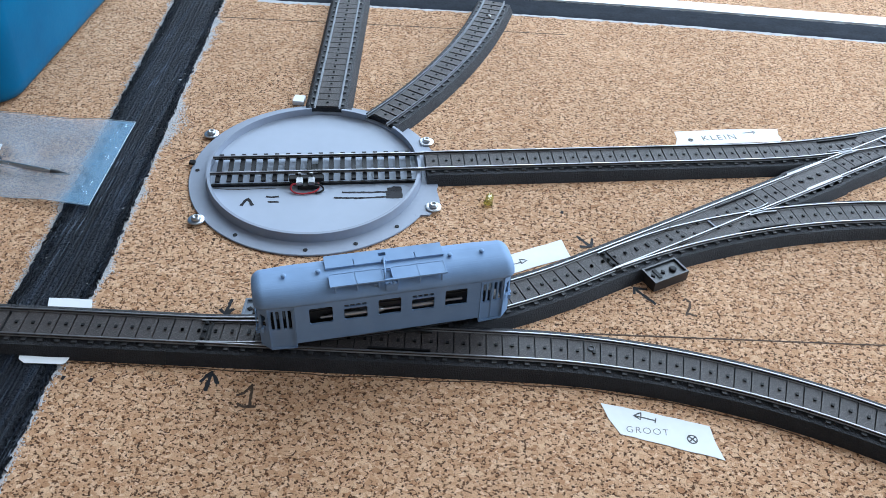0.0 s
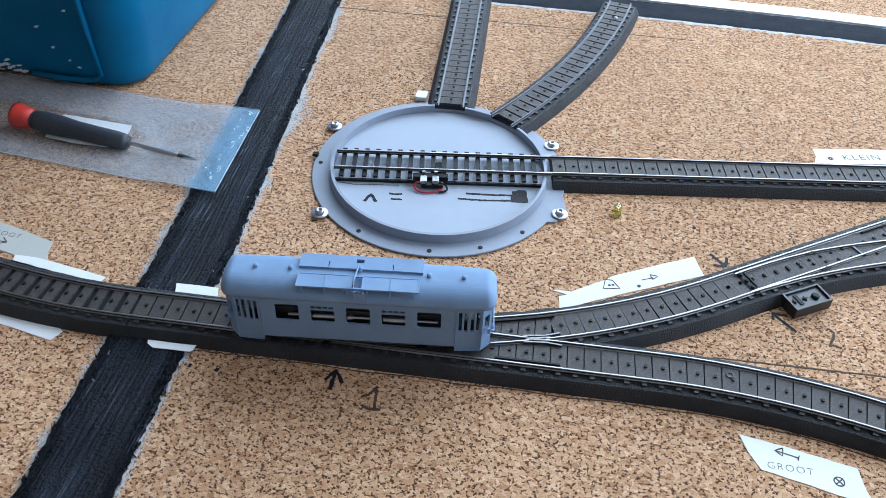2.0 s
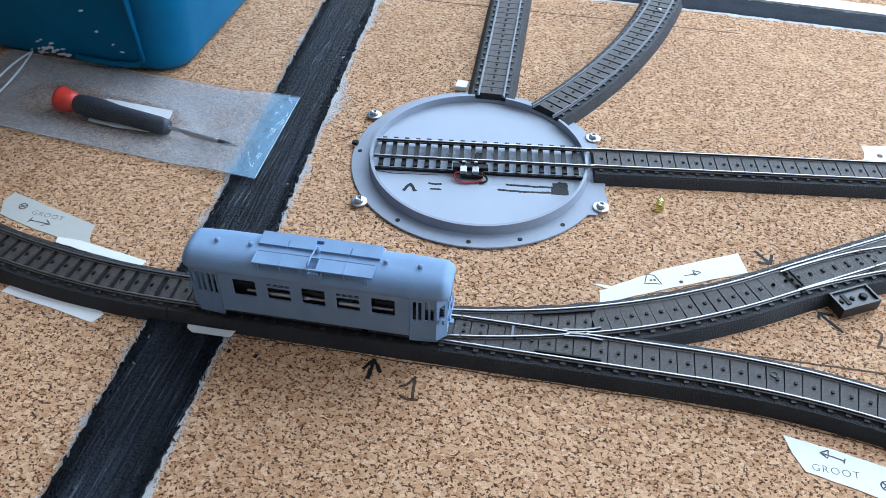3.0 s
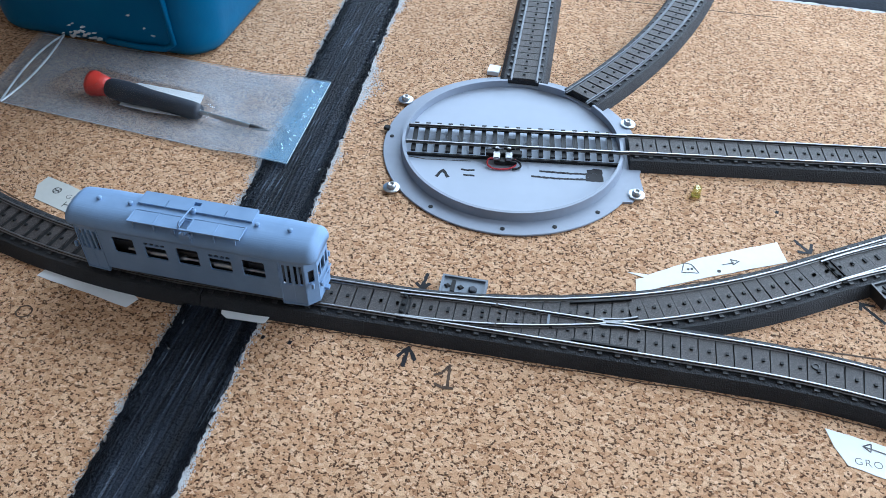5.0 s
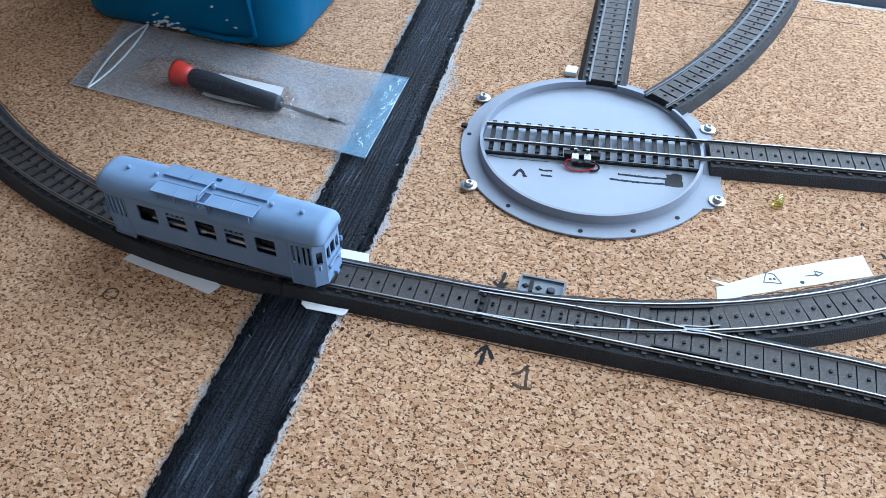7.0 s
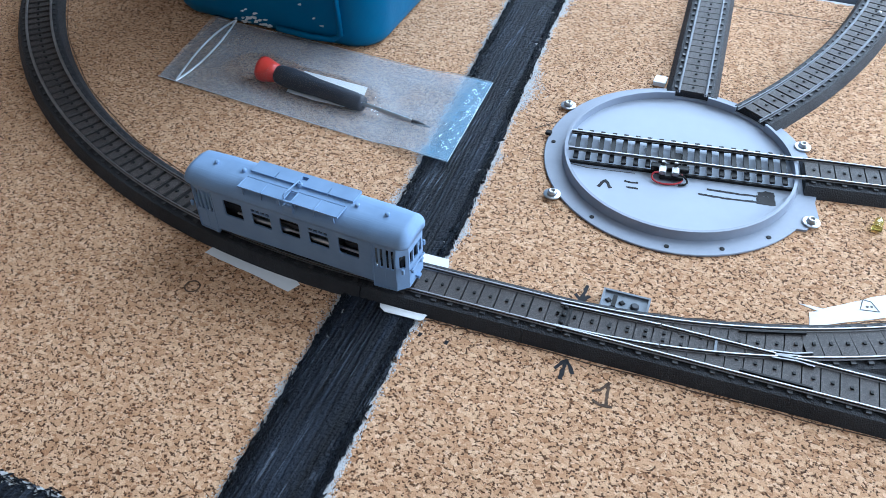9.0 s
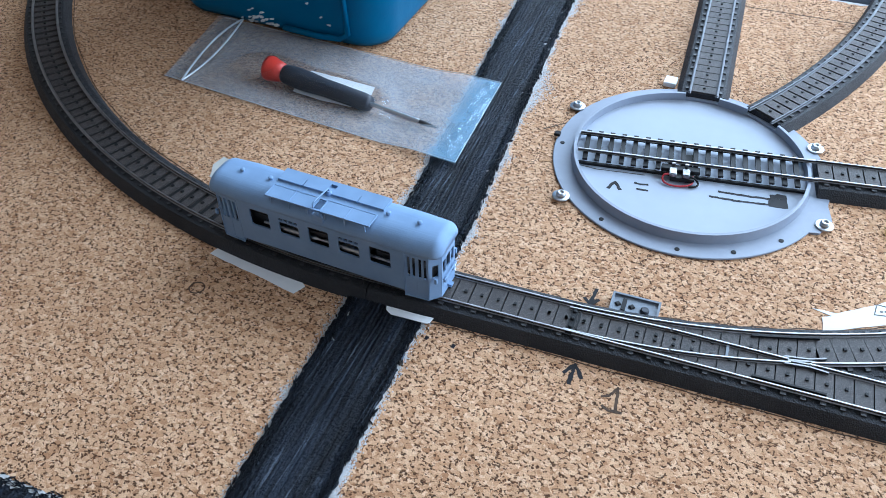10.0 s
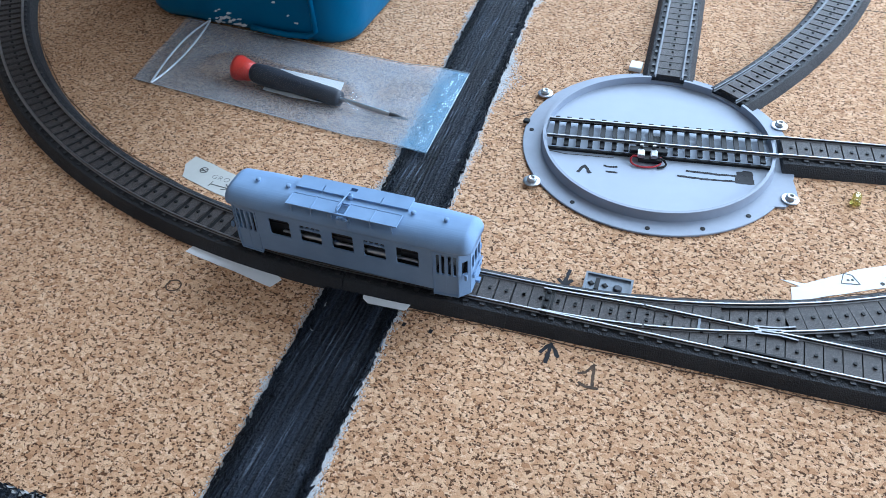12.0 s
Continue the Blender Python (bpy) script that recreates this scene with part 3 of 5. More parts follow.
def turnout(name, main, branch, length, fork, turn_left, label, open_main=True):
    """Both ways start together at s = 0; fork: where the tie fields separate; rails cross at the frog."""
    x, y, _ = main(0)
    t = thing(name, (x * MM, y * MM, 0), label, "turnout", "turnouts of the layout")
    k = 1 if turn_left else -1
    bed(t, main, 0, length)
    bed(t, branch, 0, length, 0.15)
    lat = lateral(branch, length)
    # the crossing of the two inner rails
    cross = next(s for s in (i * 0.5 for i in range(int(length * 2))) if abs(lat(*main(s))) >= 2 * HALF)
    rail(t, main, 0, length, -k * HALF)
    rail(t, branch, 0, length, k * HALF)
    tip, hinge = 14.0, cross * 0.52
    for way, off, away in ((main, k * HALF, 2.3 if open_main else 0.35), (branch, -k * HALF, 0.35 if open_main else 2.3)):
        # the blade lies open by its distance from the stock rail at the tip and closes up at the hinge
        def swung(s, way=way, shift=-math.copysign(away, off)):
            x, y, h = way(s)
            d = shift * max(0.0, (hinge - s) / (hinge - tip))
            return x - d * math.sin(radians(h)), y + d * math.cos(radians(h)), h
        bm = bmesh.new()
        sweep(bm, swung, tip, hinge - 0.5, RAIL, off, 4.0, RAIL_MATS)
        part("switch_blade", bm, [STEEL, RUST], t, "bright switch blade")
        rail(t, way, hinge + 0.4, cross - 5, off)
        bm = bmesh.new()
        sweep(bm, way, hinge - 3.0, hinge + 3.0, [(-1.25, 7.9), (-1.25, 8.7), (1.25, 8.7), (1.25, 7.9)], off)
        part("hinge", bm, RUST, t, "dull metal blade hinge")
        rail(t, way, cross + 4, length, off)
    # a cross bar ties the closure rails together
    bm = bmesh.new()
    s_bar = hinge + (cross - hinge) * 0.45
    x, y, h = main(s_bar)
    m = pose(x * MM, y * MM, 0, 0, 0, h)
    lo, hi = sorted((k * (HALF - 0.6), lat(x, y, h) - k * (HALF - 0.6)))
    box(bm, -0.0006, 0.0006, lo * MM, hi * MM, 0.0079, 0.0089, m)
    part("cross_bar", bm, MIDGREY, t, "grey cross bar")
    # frog and wing rails
    fx, fy = side(main, cross, k * HALF)
    h = (main(cross)[2] + branch(cross)[2]) / 2
    m = pose(fx * MM, fy * MM, 0, 0, 0, h)
    bm = bmesh.new()
    for dx, y0, y1 in ((-5.5, -0.9, 0.9),):
        vs = [(dx * MM, -0.6 * MM), (6.5 * MM, -1.5 * MM), (6.5 * MM, -0.8 * MM), (0.5 * MM, 0.0), (6.5 * MM, 0.8 * MM), (6.5 * MM, 1.5 * MM), (dx * MM, 0.6 * MM)]
        lo = [bm.verts.new(m @ Vector((a, b, 7.7 * MM))) for a, b in vs]
        hi = [bm.verts.new(m @ Vector((a, b, 9.4 * MM))) for a, b in vs]
        bm.faces.new(hi)
        for i in range(len(vs)):
            bm.faces.new((lo[i], lo[(i + 1) % len(vs)], hi[(i + 1) % len(vs)], hi[i]))
    part("frog", bm, FROG, t, "bright metal frog")
    for sgn in (1, -1):
        bm = bmesh.new()
        pts = [(-7, sgn * 2.0), (4, sgn * 2.3), (12, sgn * 4.2)]
        for (xa, ya), (xb, yb) in zip(pts, pts[1:]):
            d = Vector((xb - xa, yb - ya, 0))
            mm = m @ pose(xa * MM, ya * MM, 0, 0, 0, math.degrees(math.atan2(d.y, d.x)))
            box(bm, 0, d.length * MM, -0.4 * MM, 0.4 * MM, 7.7 * MM, 9.4 * MM, mm)
        part("wing_rail", bm, FROG, t)
    for way, off in ((main, -k * (HALF - 2.3)), (branch, k * (HALF - 2.3))):
        bm = bmesh.new()
        sweep(bm, way, cross - 20, cross + 12, [(-0.5, 7.6), (-0.5, 9.3), (0.5, 9.3), (0.5, 7.6)], off)
        part("guard_rail", bm, BLACK, t, "black plastic guard rail")
    # tie bar under the blades
    bm = bmesh.new()
    x, y, h = main(tip + 3)
    m = pose(x * MM, y * MM, 0, 0, 0, h)
    box(bm, -1.6 * MM, 1.6 * MM, -10.5 * MM, 10.5 * MM, 7.9 * MM, 8.5 * MM, m)
    box(bm, -0.8 * MM, 0.8 * MM, -7 * MM, 7 * MM, 8.5 * MM, 8.75 * MM, m)
    for yy in (-5.5, -0.4, 4.6):
        lathe(bm, [(0.0011, 0.0085), (0.0011, 0.0094), (0.0006, 0.0097)], m @ pose(0, yy * MM, 0), 10)
    box(bm, 2.6 * MM, 3.4 * MM, -6 * MM, 6 * MM, 8.0 * MM, 8.9 * MM, m)
    part("throw_bar", bm, BLACK, t, "black throw bar")
    ties(t, main, 0, fork, lambda a, b, c: lat(a, b, c))
    ties(t, main, fork, length)
    ties(t, branch, fork + 2, length)
    return t


A0 = 3.75
MAIN_Y = 273.0
slope = math.tan(radians(A0))
on_main = lambda x: MAIN_Y + (x + 225) * slope
# the wide curve, run from its joint with the straight back round to the far end
left_way, left_len = route(-225, MAIN_Y, A0 + 180, arc(435, -98))
lead_way, lead_len = route(-225, MAIN_Y, A0, ((225 - 140) / math.cos(radians(A0)), 0))
t1_main, _ = route(-140, on_main(-140), A0, (178, 0), arc(425, -60))
t1_len = 178.0
t1_branch, t1b_len = route(-140, on_main(-140), A0, (4.0, 0), arc(405, 31.85), (60, 0))
bx, by, bh = t1_branch(4 + 405 * radians(31.85))
track_piece("track_curve", left_way, 0, left_len, "long curved model track on a dark foam bed", 0.0, TIE_NARROW, 0.5)
track_piece("track_straight", lead_way, 0, lead_len - 0.2, "short straight model track on a dark foam bed")
turnout("turnout", t1_main, t1_branch, t1_len, 128.0, True, "model turnout with bright rails on a dark foam bed")
track_piece("track_curve", t1_main, t1_len, t1_len + 425 * radians(60), "curved model track bending away on dark foam bed")
track_piece("track_curve", t1_branch, t1_len, t1b_len - 60, "curved connecting model track on dark foam bed")
ux, uy = math.cos(radians(35.6)), math.sin(radians(35.6))
t2_main, _ = route(bx, by, 35.6, (600, 0))
t2_branch, _ = route(bx, by, 35.6, (6, 0), arc(430, -34), (300, 0))
turnout("turnout", t2_main, t2_branch, 165.0, 122.0, False, "second model turnout curving aside on dark foam bed", False)
track_piece("track_curve", t2_branch, 165.0, 470.0, "curved model track leaving the turnout on dark foam")
track_piece("track_straight", t2_main, 165.0, 205.0, "short straight model track between two turnouts")
CX, CY, RIMR = -98.0, 430.0, 68.0
e_way, _ = route(CX, CY, 11.0, (288, 0), arc(450, 24.6), (200, 0))
track_piece("track_straight", e_way, 71.5, 300.0, "straight model track leading from the turntable", 2.6)
# the third turnout, its toe far along the line
toe_s = 288 + 450 * radians(24.6) + 6
tx, ty, th = e_way(toe_s)
t3_main, _ = route(tx, ty, 215.6, (500, 0))
t3_branch, _ = route(tx, ty, 215.6, (6, 0), arc(450, -24.6), (40, 0))
turnout("turnout", t3_main, t3_branch, toe_s - 300.0, 128.0, False, "model turnout joining two tracks on dark foam bed")
bm = bmesh.new()
lathe(bm, [(0.0012, 0.0079), (0.0019, 0.0079), (0.0019, 0.0084), (0.0015, 0.0086), (0.0011, 0.0082), (0.0004, 0.0081)], pose(0.0750, 0.2936, 0), 16)
tagged(part("track_nail", bm, DARKGREY), "small round nail head set in the curved track", "nail")
n_way, _ = route(CX, CY, 95.0, (520, 0))
track_piece("track_straight", n_way, 68.6, 440.0, "straight model track running away from the turntable", 3.0, TIE_MESH, 0.0, DIM_STEEL)
ne_way, _ = route(-520 + 530 * math.cos(radians(-31.3)), 760 + 530 * math.sin(radians(-31.3)), 58.7, arc(530, 23.4))
track_piece("track_curve", ne_way, 6.0, 530 * radians(23.2), "curved model track ending beside the white batten", 5.0, TIE_SPACED, 0.0, DIM_STEEL)


# ---- turntable ----
def turntable():
    c = Matrix.Translation((CX * MM, CY * MM, 0))
    t = thing("turntable", (CX * MM, CY * MM, 0), "grey printed turntable pit with a track bridge", "turntable")
    bm = bmesh.new()
    lathe(bm, [(0.0675, 0.0001), (0.0800, 0.0001), (0.0803, 0.0010), (0.0799, 0.0014), (0.0675, 0.0014)], c, 128, caps=False)
    part("flange", bm, PLATE, t)
    bm = bmesh.new()
    us = [math.radians(a) for a in range(0, 361, 2)]
    gaps = ((11, 8.5), (60, 8.2), (95, 8.2))

    def solid(u, v):
        a = math.degrees(u)
        return not (v > 0.0035 and any(abs(a - g) < w + 1 for g, w in gaps[1:]))

    holed(bm, lambda u, v, w: c @ Vector(((0.0665 + w * (1 + 0.6 * (0.0072 - v) / 0.007)) * math.cos(u), (0.0665 + w * (1 + 0.6 * (0.0072 - v) / 0.007)) * math.sin(u), v)), us, [0.0002, 0.0035, 0.0072], solid, 0.0018)
    bmesh.ops.recalc_face_normals(bm, faces=bm.faces)
    part("rim", bm, PLATE, t)
    bm = bmesh.new()
    lathe(bm, [(0.0665, 0.0002), (0.0665, 0.0020)], c, 128)
    part("pit_floor", bm, FLOORP, t, "smooth pale grey pit floor")
    for a in (187, 243.5, 277.5, 300, 322):
        bm = bmesh.new()
        m = c @ pose(0.0759 * math.cos(radians(a)), 0.0759 * math.sin(radians(a)), 0)
        lathe(bm, [(0.0014, 0.0014), (0.0014, 0.0017), (0.0009, 0.0018)], m, 12)
        part("peg_hole", bm, BLACK, t, "small dark hole")
    # bridge: ladder track on side girders
    m = c @ pose(0, 0, 0, 0, 0, 10.6)
    b = new("bridge", None)
    b.empty_display_size = 0.01
    attach(b, t)
    for y, lo, hi in ((-14.0, 0.0021, 0.0038), (12.8, 0.0040, 0.0052)):
        bm = bmesh.new()
        box(bm, -0.0655, 0.0655, (y - 0.8) * MM, (y + 0.8) * MM, lo, hi, m)
        part("girder", bm, BLACK, b)
    for x in (0,):
        bm = bmesh.new()
        box(bm, (x - 2) * MM, (x + 2) * MM, -0.004, 0.004, 0.0006, 0.0052, m)
        part("bridge_foot", bm, BLACK, b)
    for i in range(18):
        bm = bmesh.new()
        x = (-60.5 + i * 7.1) * MM
        box(bm, x - 0.0014, x + 0.0014, -0.0148, 0.0140, 0.0056, 0.0070, m)
        for y in (-HALF, HALF):
            box(bm, x - 0.0011, x + 0.0011, (y - 1.5) * MM, (y + 1.5) * MM, 0.0072, 0.0080, m)
        part("sleeper", bm, BLACK, b)
    where, _ = route(CX - 66 * math.cos(radians(10.6)), CY - 66 * math.sin(radians(10.6)), 10.6, (136, 0))
    rail(b, where, 0.6, 136.8, HALF, -0.05)
    rail(b, where, 0.6, 136.8, -HALF, -0.05)
    # contact block with two terminals and wires
    bm = bmesh.new()
    box(bm, -0.016, 0.006, -0.0150, -0.0105, 0.0050, 0.0076, m, bev=0.0003)
    box(bm, -0.0105, 0.003, -0.0205, -0.0150, 0.0030, 0.0056, m, bev=0.0003)
    part("contact_block", bm, BLACK, b, "black contact block")
    for x in (-9.2, -1.8):
        bm = bmesh.new()
        box(bm, (x - 2.0) * MM, (x + 2.0) * MM, -0.0200, -0.0135, 0.0056, 0.0082, m, bev=0.0005)
        box(bm, (x - 1.0) * MM, (x + 1.0) * MM, -0.0128, -0.0110, 0.0076, 0.0100, m, bev=0.0003)
        part("terminal", bm, TIN, b, "tinned metal terminal")
    bm = bmesh.new()
    tube(bm, [m @ Vector((x * MM, y * MM, z * MM)) for x, y, z in ((-10.5, -18, 6), (-14.5, -18.5, 6), (-15, -21, 3.5), (-12, -24, 3.0), (-6, -24.5, 2.8), (0, -23, 3.0), (3, -20, 3.5), (2, -17.5, 6))], 0.00055, soft=2)
    part("wire", bm, REDWIRE, b, "thin red wire")
    bm = bmesh.new()
    tube(bm, [m @ Vector((x * MM, y * MM, z * MM)) for x, y, z in ((-1, -18, 6), (3.5, -18.5, 5.5), (6, -20.5, 3.5), (4.5, -22.8, 3.0), (0.5, -23.8, 2.8))], 0.0006, soft=2)
    part("wire", bm, BLACK, b, "thin black wire")
    # pen marks on the pit floor
    z = 0.00202
    for nm, strokes, w in (
        ("pen_mark", [[(-135.6, 388.6), (-134.8, 393.0), (-133.4, 396.0), (-131.0, 393.0), (-128.9, 389.8)]], 1.9),
        ("pen_mark", [[(-123.0, 399.6), (-119.5, 399.5), (-115.0, 400.8)], [(-120.6, 394.6), (-113.8, 395.6)]], 1.4),
        ("pen_mark", [[(-77.0, 410.6), (-60, 413.0), (-49.2, 415.3)], [(-81.0, 404.5), (-66, 406.4), (-48, 410.3)], [(-49, 410.8), (-38.6, 412.6)], [(-49.4, 414.2), (-39.6, 416.0)], [(-49.2, 417.8), (-40.4, 420.6)]], 1.5),
    ):
        for i, stroke in enumerate(strokes):
            bm = bmesh.new()
            ribbon(bm, stroke, w if len(strokes) < 4 or i < 2 else 4.2, z + i * 0.00001, seed=i)
            part(nm, bm, INK, t, "black pen mark")
    bm = bmesh.new()
    ribbon(bm, [(-157.2, 403.2), (-146.6, 403.2), (-119, 408.8)], 0.6, z, seed=9)
    part("pencil_line", bm, PENCIL, t, "thin pencil line")
    bm = bmesh.new()
    lathe(bm, [(0.0026, 0.0020), (0.0026, 0.0034), (0.0019, 0.0040), (0.0008, 0.0036)], pose(-0.0993, 0.4330, 0), 16)
    part("pivot_screw", bm, BLACK, t, "black pivot screw")
    bm = bmesh.new()
    box(bm, -0.1805, -0.1768, 0.4255, 0.4290, 0.0014, 0.0034, bev=0.0003)
    part("stub", bm, BLACK, t, "short black stub at the flange")
    # small lug at the far side
    bm = bmesh.new()
    box(bm, -0.1315, -0.1235, 0.5085, 0.5175, 0.0001, 0.0035, bev=0.0003)
    part("lug", bm, WHITE, t, "small white lug")
    bm = bmesh.new()
    prism(bm, [(-0.0285, 0.3955), (-0.020, 0.3975), (-0.0145, 0.410), (-0.0185, 0.4245), (-0.0262, 0.4230)], 0.0001, 0.00145)
    part("flange_corner", bm, PLATE, t)


turntable()


def screws():
    bm = bmesh.new()
    lathe(bm, [(0.0018, 0), (0.0048, 0), (0.0050, 0.0003), (0.0050, 0.0008), (0.0047, 0.0010), (0.0018, 0.0010)], None, 28, caps=False)
    washer = mesh_of("washer", bm, ZINC)
    bm = bmesh.new()
    lathe(bm, [(0.0028, 0.0010), (0.0029, 0.0016), (0.0025, 0.0030), (0.0018, 0.0033), (0.0014, 0.0033), (0.0011, 0.0024), (0.0004, 0.0023)], None, 24)
    head = mesh_of("head", bm, ZINC)
    for m_ in (washer, head):
        for p in m_.polygons:
            p.use_smooth = True
    for x, y in ((-176.3, 461.5), (-30.5, 474.3), (-158.5, 372.0), (-18.3, 404.6)):
        t = thing("screw", (x * MM, y * MM, 0.0014), "bright zinc screw with a washer at the turntable's flange", "screw", "screws of the turntable")
        for nm, me in (("washer", washer), ("head", head)):
            o = new(nm, me)
            o.parent = t


screws()


# ---- tram ----
def wall_part(bm, p0, p1, z0, z1, holes, d=0.0009):
    """A wall from p0 to p1 (mm, plan), with rectangular holes (u0, u1, v0, v1) along it; inside lies to the left of p0 -> p1."""
    a, b = Vector(p0), Vector(p1)
    e = (b - a)
    ln = e.length
    e.normalize()
    n = Vector((-e.y, e.x))
    us = sorted({0.0, ln, *[h[i] for h in holes for i in (0, 1)]})
    vs = sorted({z0, z1, *[h[i] for h in holes for i in (2, 3)]})
    solid = lambda u, v: not any(h[0] < u < h[1] and h[2] < v < h[3] for h in holes)

    def place(u, v, w):
        p = a + e * u + n * (w / MM)
        return (p.x * MM, p.y * MM, v * MM)

    holed(bm, place, us, vs, solid, d)
    for u0, u1, v0, v1 in holes:
        if u1 - u0 < 4 or v1 - v0 < 4:
            continue
        q = 0.9
        for cu, cv, su, sv in ((u0, v0, 1, 1), (u1, v0, -1, 1), (u1, v1, -1, -1), (u0, v1, 1, -1)):
            tri = [(cu, cv), (cu + su * q, cv), (cu + su * q * 0.3, cv + sv * q * 0.3), (cu, cv + sv * q)]
            f = [bm.verts.new(place(a, b, 0.00003)) for a, b in tri]
            g = [bm.verts.new(place(a, b, d - 0.00003)) for a, b in tri]
            bm.faces.new(f)
            bm.faces.new(g[::-1])
            for k in range(4):
                bm.faces.new((f[k], g[k], g[(k + 1) % 4], f[(k + 1) % 4]))


def tram():
    t = thing("tram", (0, 0, 0), "pale blue-grey printed model tram with open windows", "model tram")
    body = new("body")
    body.empty_display_size = 0.01
    attach(body, t)
    EAVE = 30.6
    for sgn in (1, -1):
        # long side with five windows, two of them with vents above
        bm = bmesh.new()
        holes = []
        for i, cx in enumerate((-33.8, -16.8, 0.2, 17.0, 34.0)):
            u = cx + 46.5
            if i in (1, 3):
                holes.append((u - 5.7, u + 5.7, 16.0, 23.8))
                holes += [(u - 5.5 + 2.9 * q, u - 3.3 + 2.9 * q, 24.9, 26.5) for q in range(4)]
            else:
                holes.append((u - 5.7, u + 5.7, 16.0, 26.7))
        if sgn < 0:
            wall_part(bm, (-46.5, -13.4), (46.5, -13.4), 4.0, EAVE, holes)
        else:
            wall_part(bm, (46.5, 13.4), (-46.5, 13.4), 4.0, EAVE, holes)
        part("side_wall", bm, RESIN, body)
        for end in (1, -1):
            # folding door with four slots, set back and tapering to the end
            bm = bmesh.new()
            a, b = Vector((46.5, -13.0)), Vector((59.5, -12.0))
            ln = (b - a).length
            hs = [(q, q + 1.6, 14.4, 27.2) for q in (1.6, 4.2, 7.4, 10.0)]
            pts = (a, b)
            if end < 0:
                pts = (Vector((-b.x, b.y)), Vector((-a.x, a.y)))
                hs = [(ln - h[1], ln - h[0], h[2], h[3]) for h in hs]
            if sgn > 0:
                pts = (Vector((pts[1].x, -pts[1].y)), Vector((pts[0].x, -pts[0].y)))
                hs = [(ln - h[1], ln - h[0], h[2], h[3]) for h in hs]
            wall_part(bm, pts[0], pts[1], 1.2, EAVE, hs)
            # sill and middle post, slightly proud
            e = (pts[1] - pts[0]).normalized()
            m = pose(pts[0].x * MM, pts[0].y * MM, 0, 0, 0, math.degrees(math.atan2(e.y, e.x)))
            box(bm, 0.0002, (ln - 0.2) * MM, -0.0004, 0.0003, 0.0006, 0.0016, m)
            box(bm, (ln / 2 - 0.25) * MM, (ln / 2 + 0.25) * MM, -0.0002, 0.0003, 0.0016, 0.0285, m)
            for q in (0.2, ln - 0.6):
                box(bm, q * MM, (q + 0.4) * MM, -0.0005, 0.0003, 0.0016, 0.0298, m)
            part("door", bm, RESIN, body)
            # angled corner with a narrow window
            bm = bmesh.new()
            a, b = Vector((59.5, -12.2)), Vector((63.9, -7.6))
            ln = (b - a).length
            hs = [(1.6, ln - 1.6, 15.4, 23.6)]
            pts = (a, b)
            if end < 0:
                pts = (Vector((-b.x, b.y)), Vector((-a.x, a.y)))
            if sgn > 0:
                pts = (Vector((pts[1].x, -pts[1].y)), Vector((pts[0].x, -pts[0].y)))
            wall_part(bm, pts[0], pts[1], 0.9, EAVE, hs)
            part("corner_panel", bm, RESIN, body)
            # little mirror bracket
            bm = bmesh.new()
            x, y = end * 62.6, sgn * 11.0
            tube(bm, [(x * MM, (y - sgn * 1) * MM, 0.0150), (x * MM, (y + sgn * 1.0) * MM, 0.0155)], 0.0003, 6)
            box(bm, (x - 0.5) * MM, (x + 0.7) * MM, (y + sgn * 0.6 - 0.6) * MM, (y + sgn * 0.6 + 0.6) * MM, 0.0135, 0.0165)
            part("mirror", bm, RESIN, body)
    for end in (1, -1):
        bm = bmesh.new()
        hs = [(1.4, 4.4, 15.6, 23.6), (5.4, 9.8, 15.6, 23.8), (10.8, 13.8, 15.6, 23.6)]
        p = ((64.0, -7.6), (64.0, 7.6))
        if end < 0:
            p = ((-64.0, 7.6), (-64.0, -7.6))
        wall_part(bm, *p, 0.9, EAVE, hs)
        part("end_wall", bm, RESIN, body)
        for y in (-4.4, 4.4):
            bm = bmesh.new()
            m = pose(end * 0.0640, y * MM, 0.0105, 0, 90 * end, 0)
            lathe(bm, [(0.0015, 0), (0.0016, 0.0010), (0.0012, 0.0014)], m, 14)
            part("headlight", bm, RESIN, body)
        bm = bmesh.new()
        box(bm, *sorted((end * 0.0640, end * 0.0662)), -0.0013, 0.0013, 0.0024, 0.0040)
        part("coupler", bm, RESIN, body)
        bm = bmesh.new()
        tube(bm, [(end * 0.0642, -0.0070, 0.0128), (end * 0.0652, -0.0070, 0.0128), (end * 0.0652, 0.0070, 0.0128), (end * 0.0642, 0.0070, 0.0128)], 0.00035, 6)
        part("bumper_bar", bm, RESIN, body)
    # roof: an arched shell with rounded shoulders and sloping ends
    bm = bmesh.new()

    def halfwidth(x):
        a = abs(x)
        if a < 47:
            return 13.5
        if a < 60:
            return 13.5 - 0.9 * (a - 47) / 13
        return 8.0 + 4.6 * max(0.0, 1 - ((a - 60) / 5.2) ** 2.2) ** 0.6

    def crown(x, u):
        e = max(0.0, min(1.0, (65.2 - abs(x)) / 5.2))
        return 6.9 * (1 - min(1, abs(u)) ** 2.9) ** 0.60 * (0.42 + 0.58 * (1 - (1 - e) ** 2.2) ** 0.8)

    xs = [65.2 * math.sin(math.pi / 2 * v / 36) for v in range(-36, 37)]
    us = [math.sin(math.pi / 2 * v / 14) for v in range(-14, 15)]
    grid = [[bm.verts.new((x * MM, u * halfwidth(x) * MM, (EAVE + crown(x, u)) * MM)) for u in us] for x in xs]
    for a, b in zip(grid, grid[1:]):
        for i in range(len(us) - 1):
            bm.faces.new((a[i], b[i], b[i + 1], a[i + 1]))
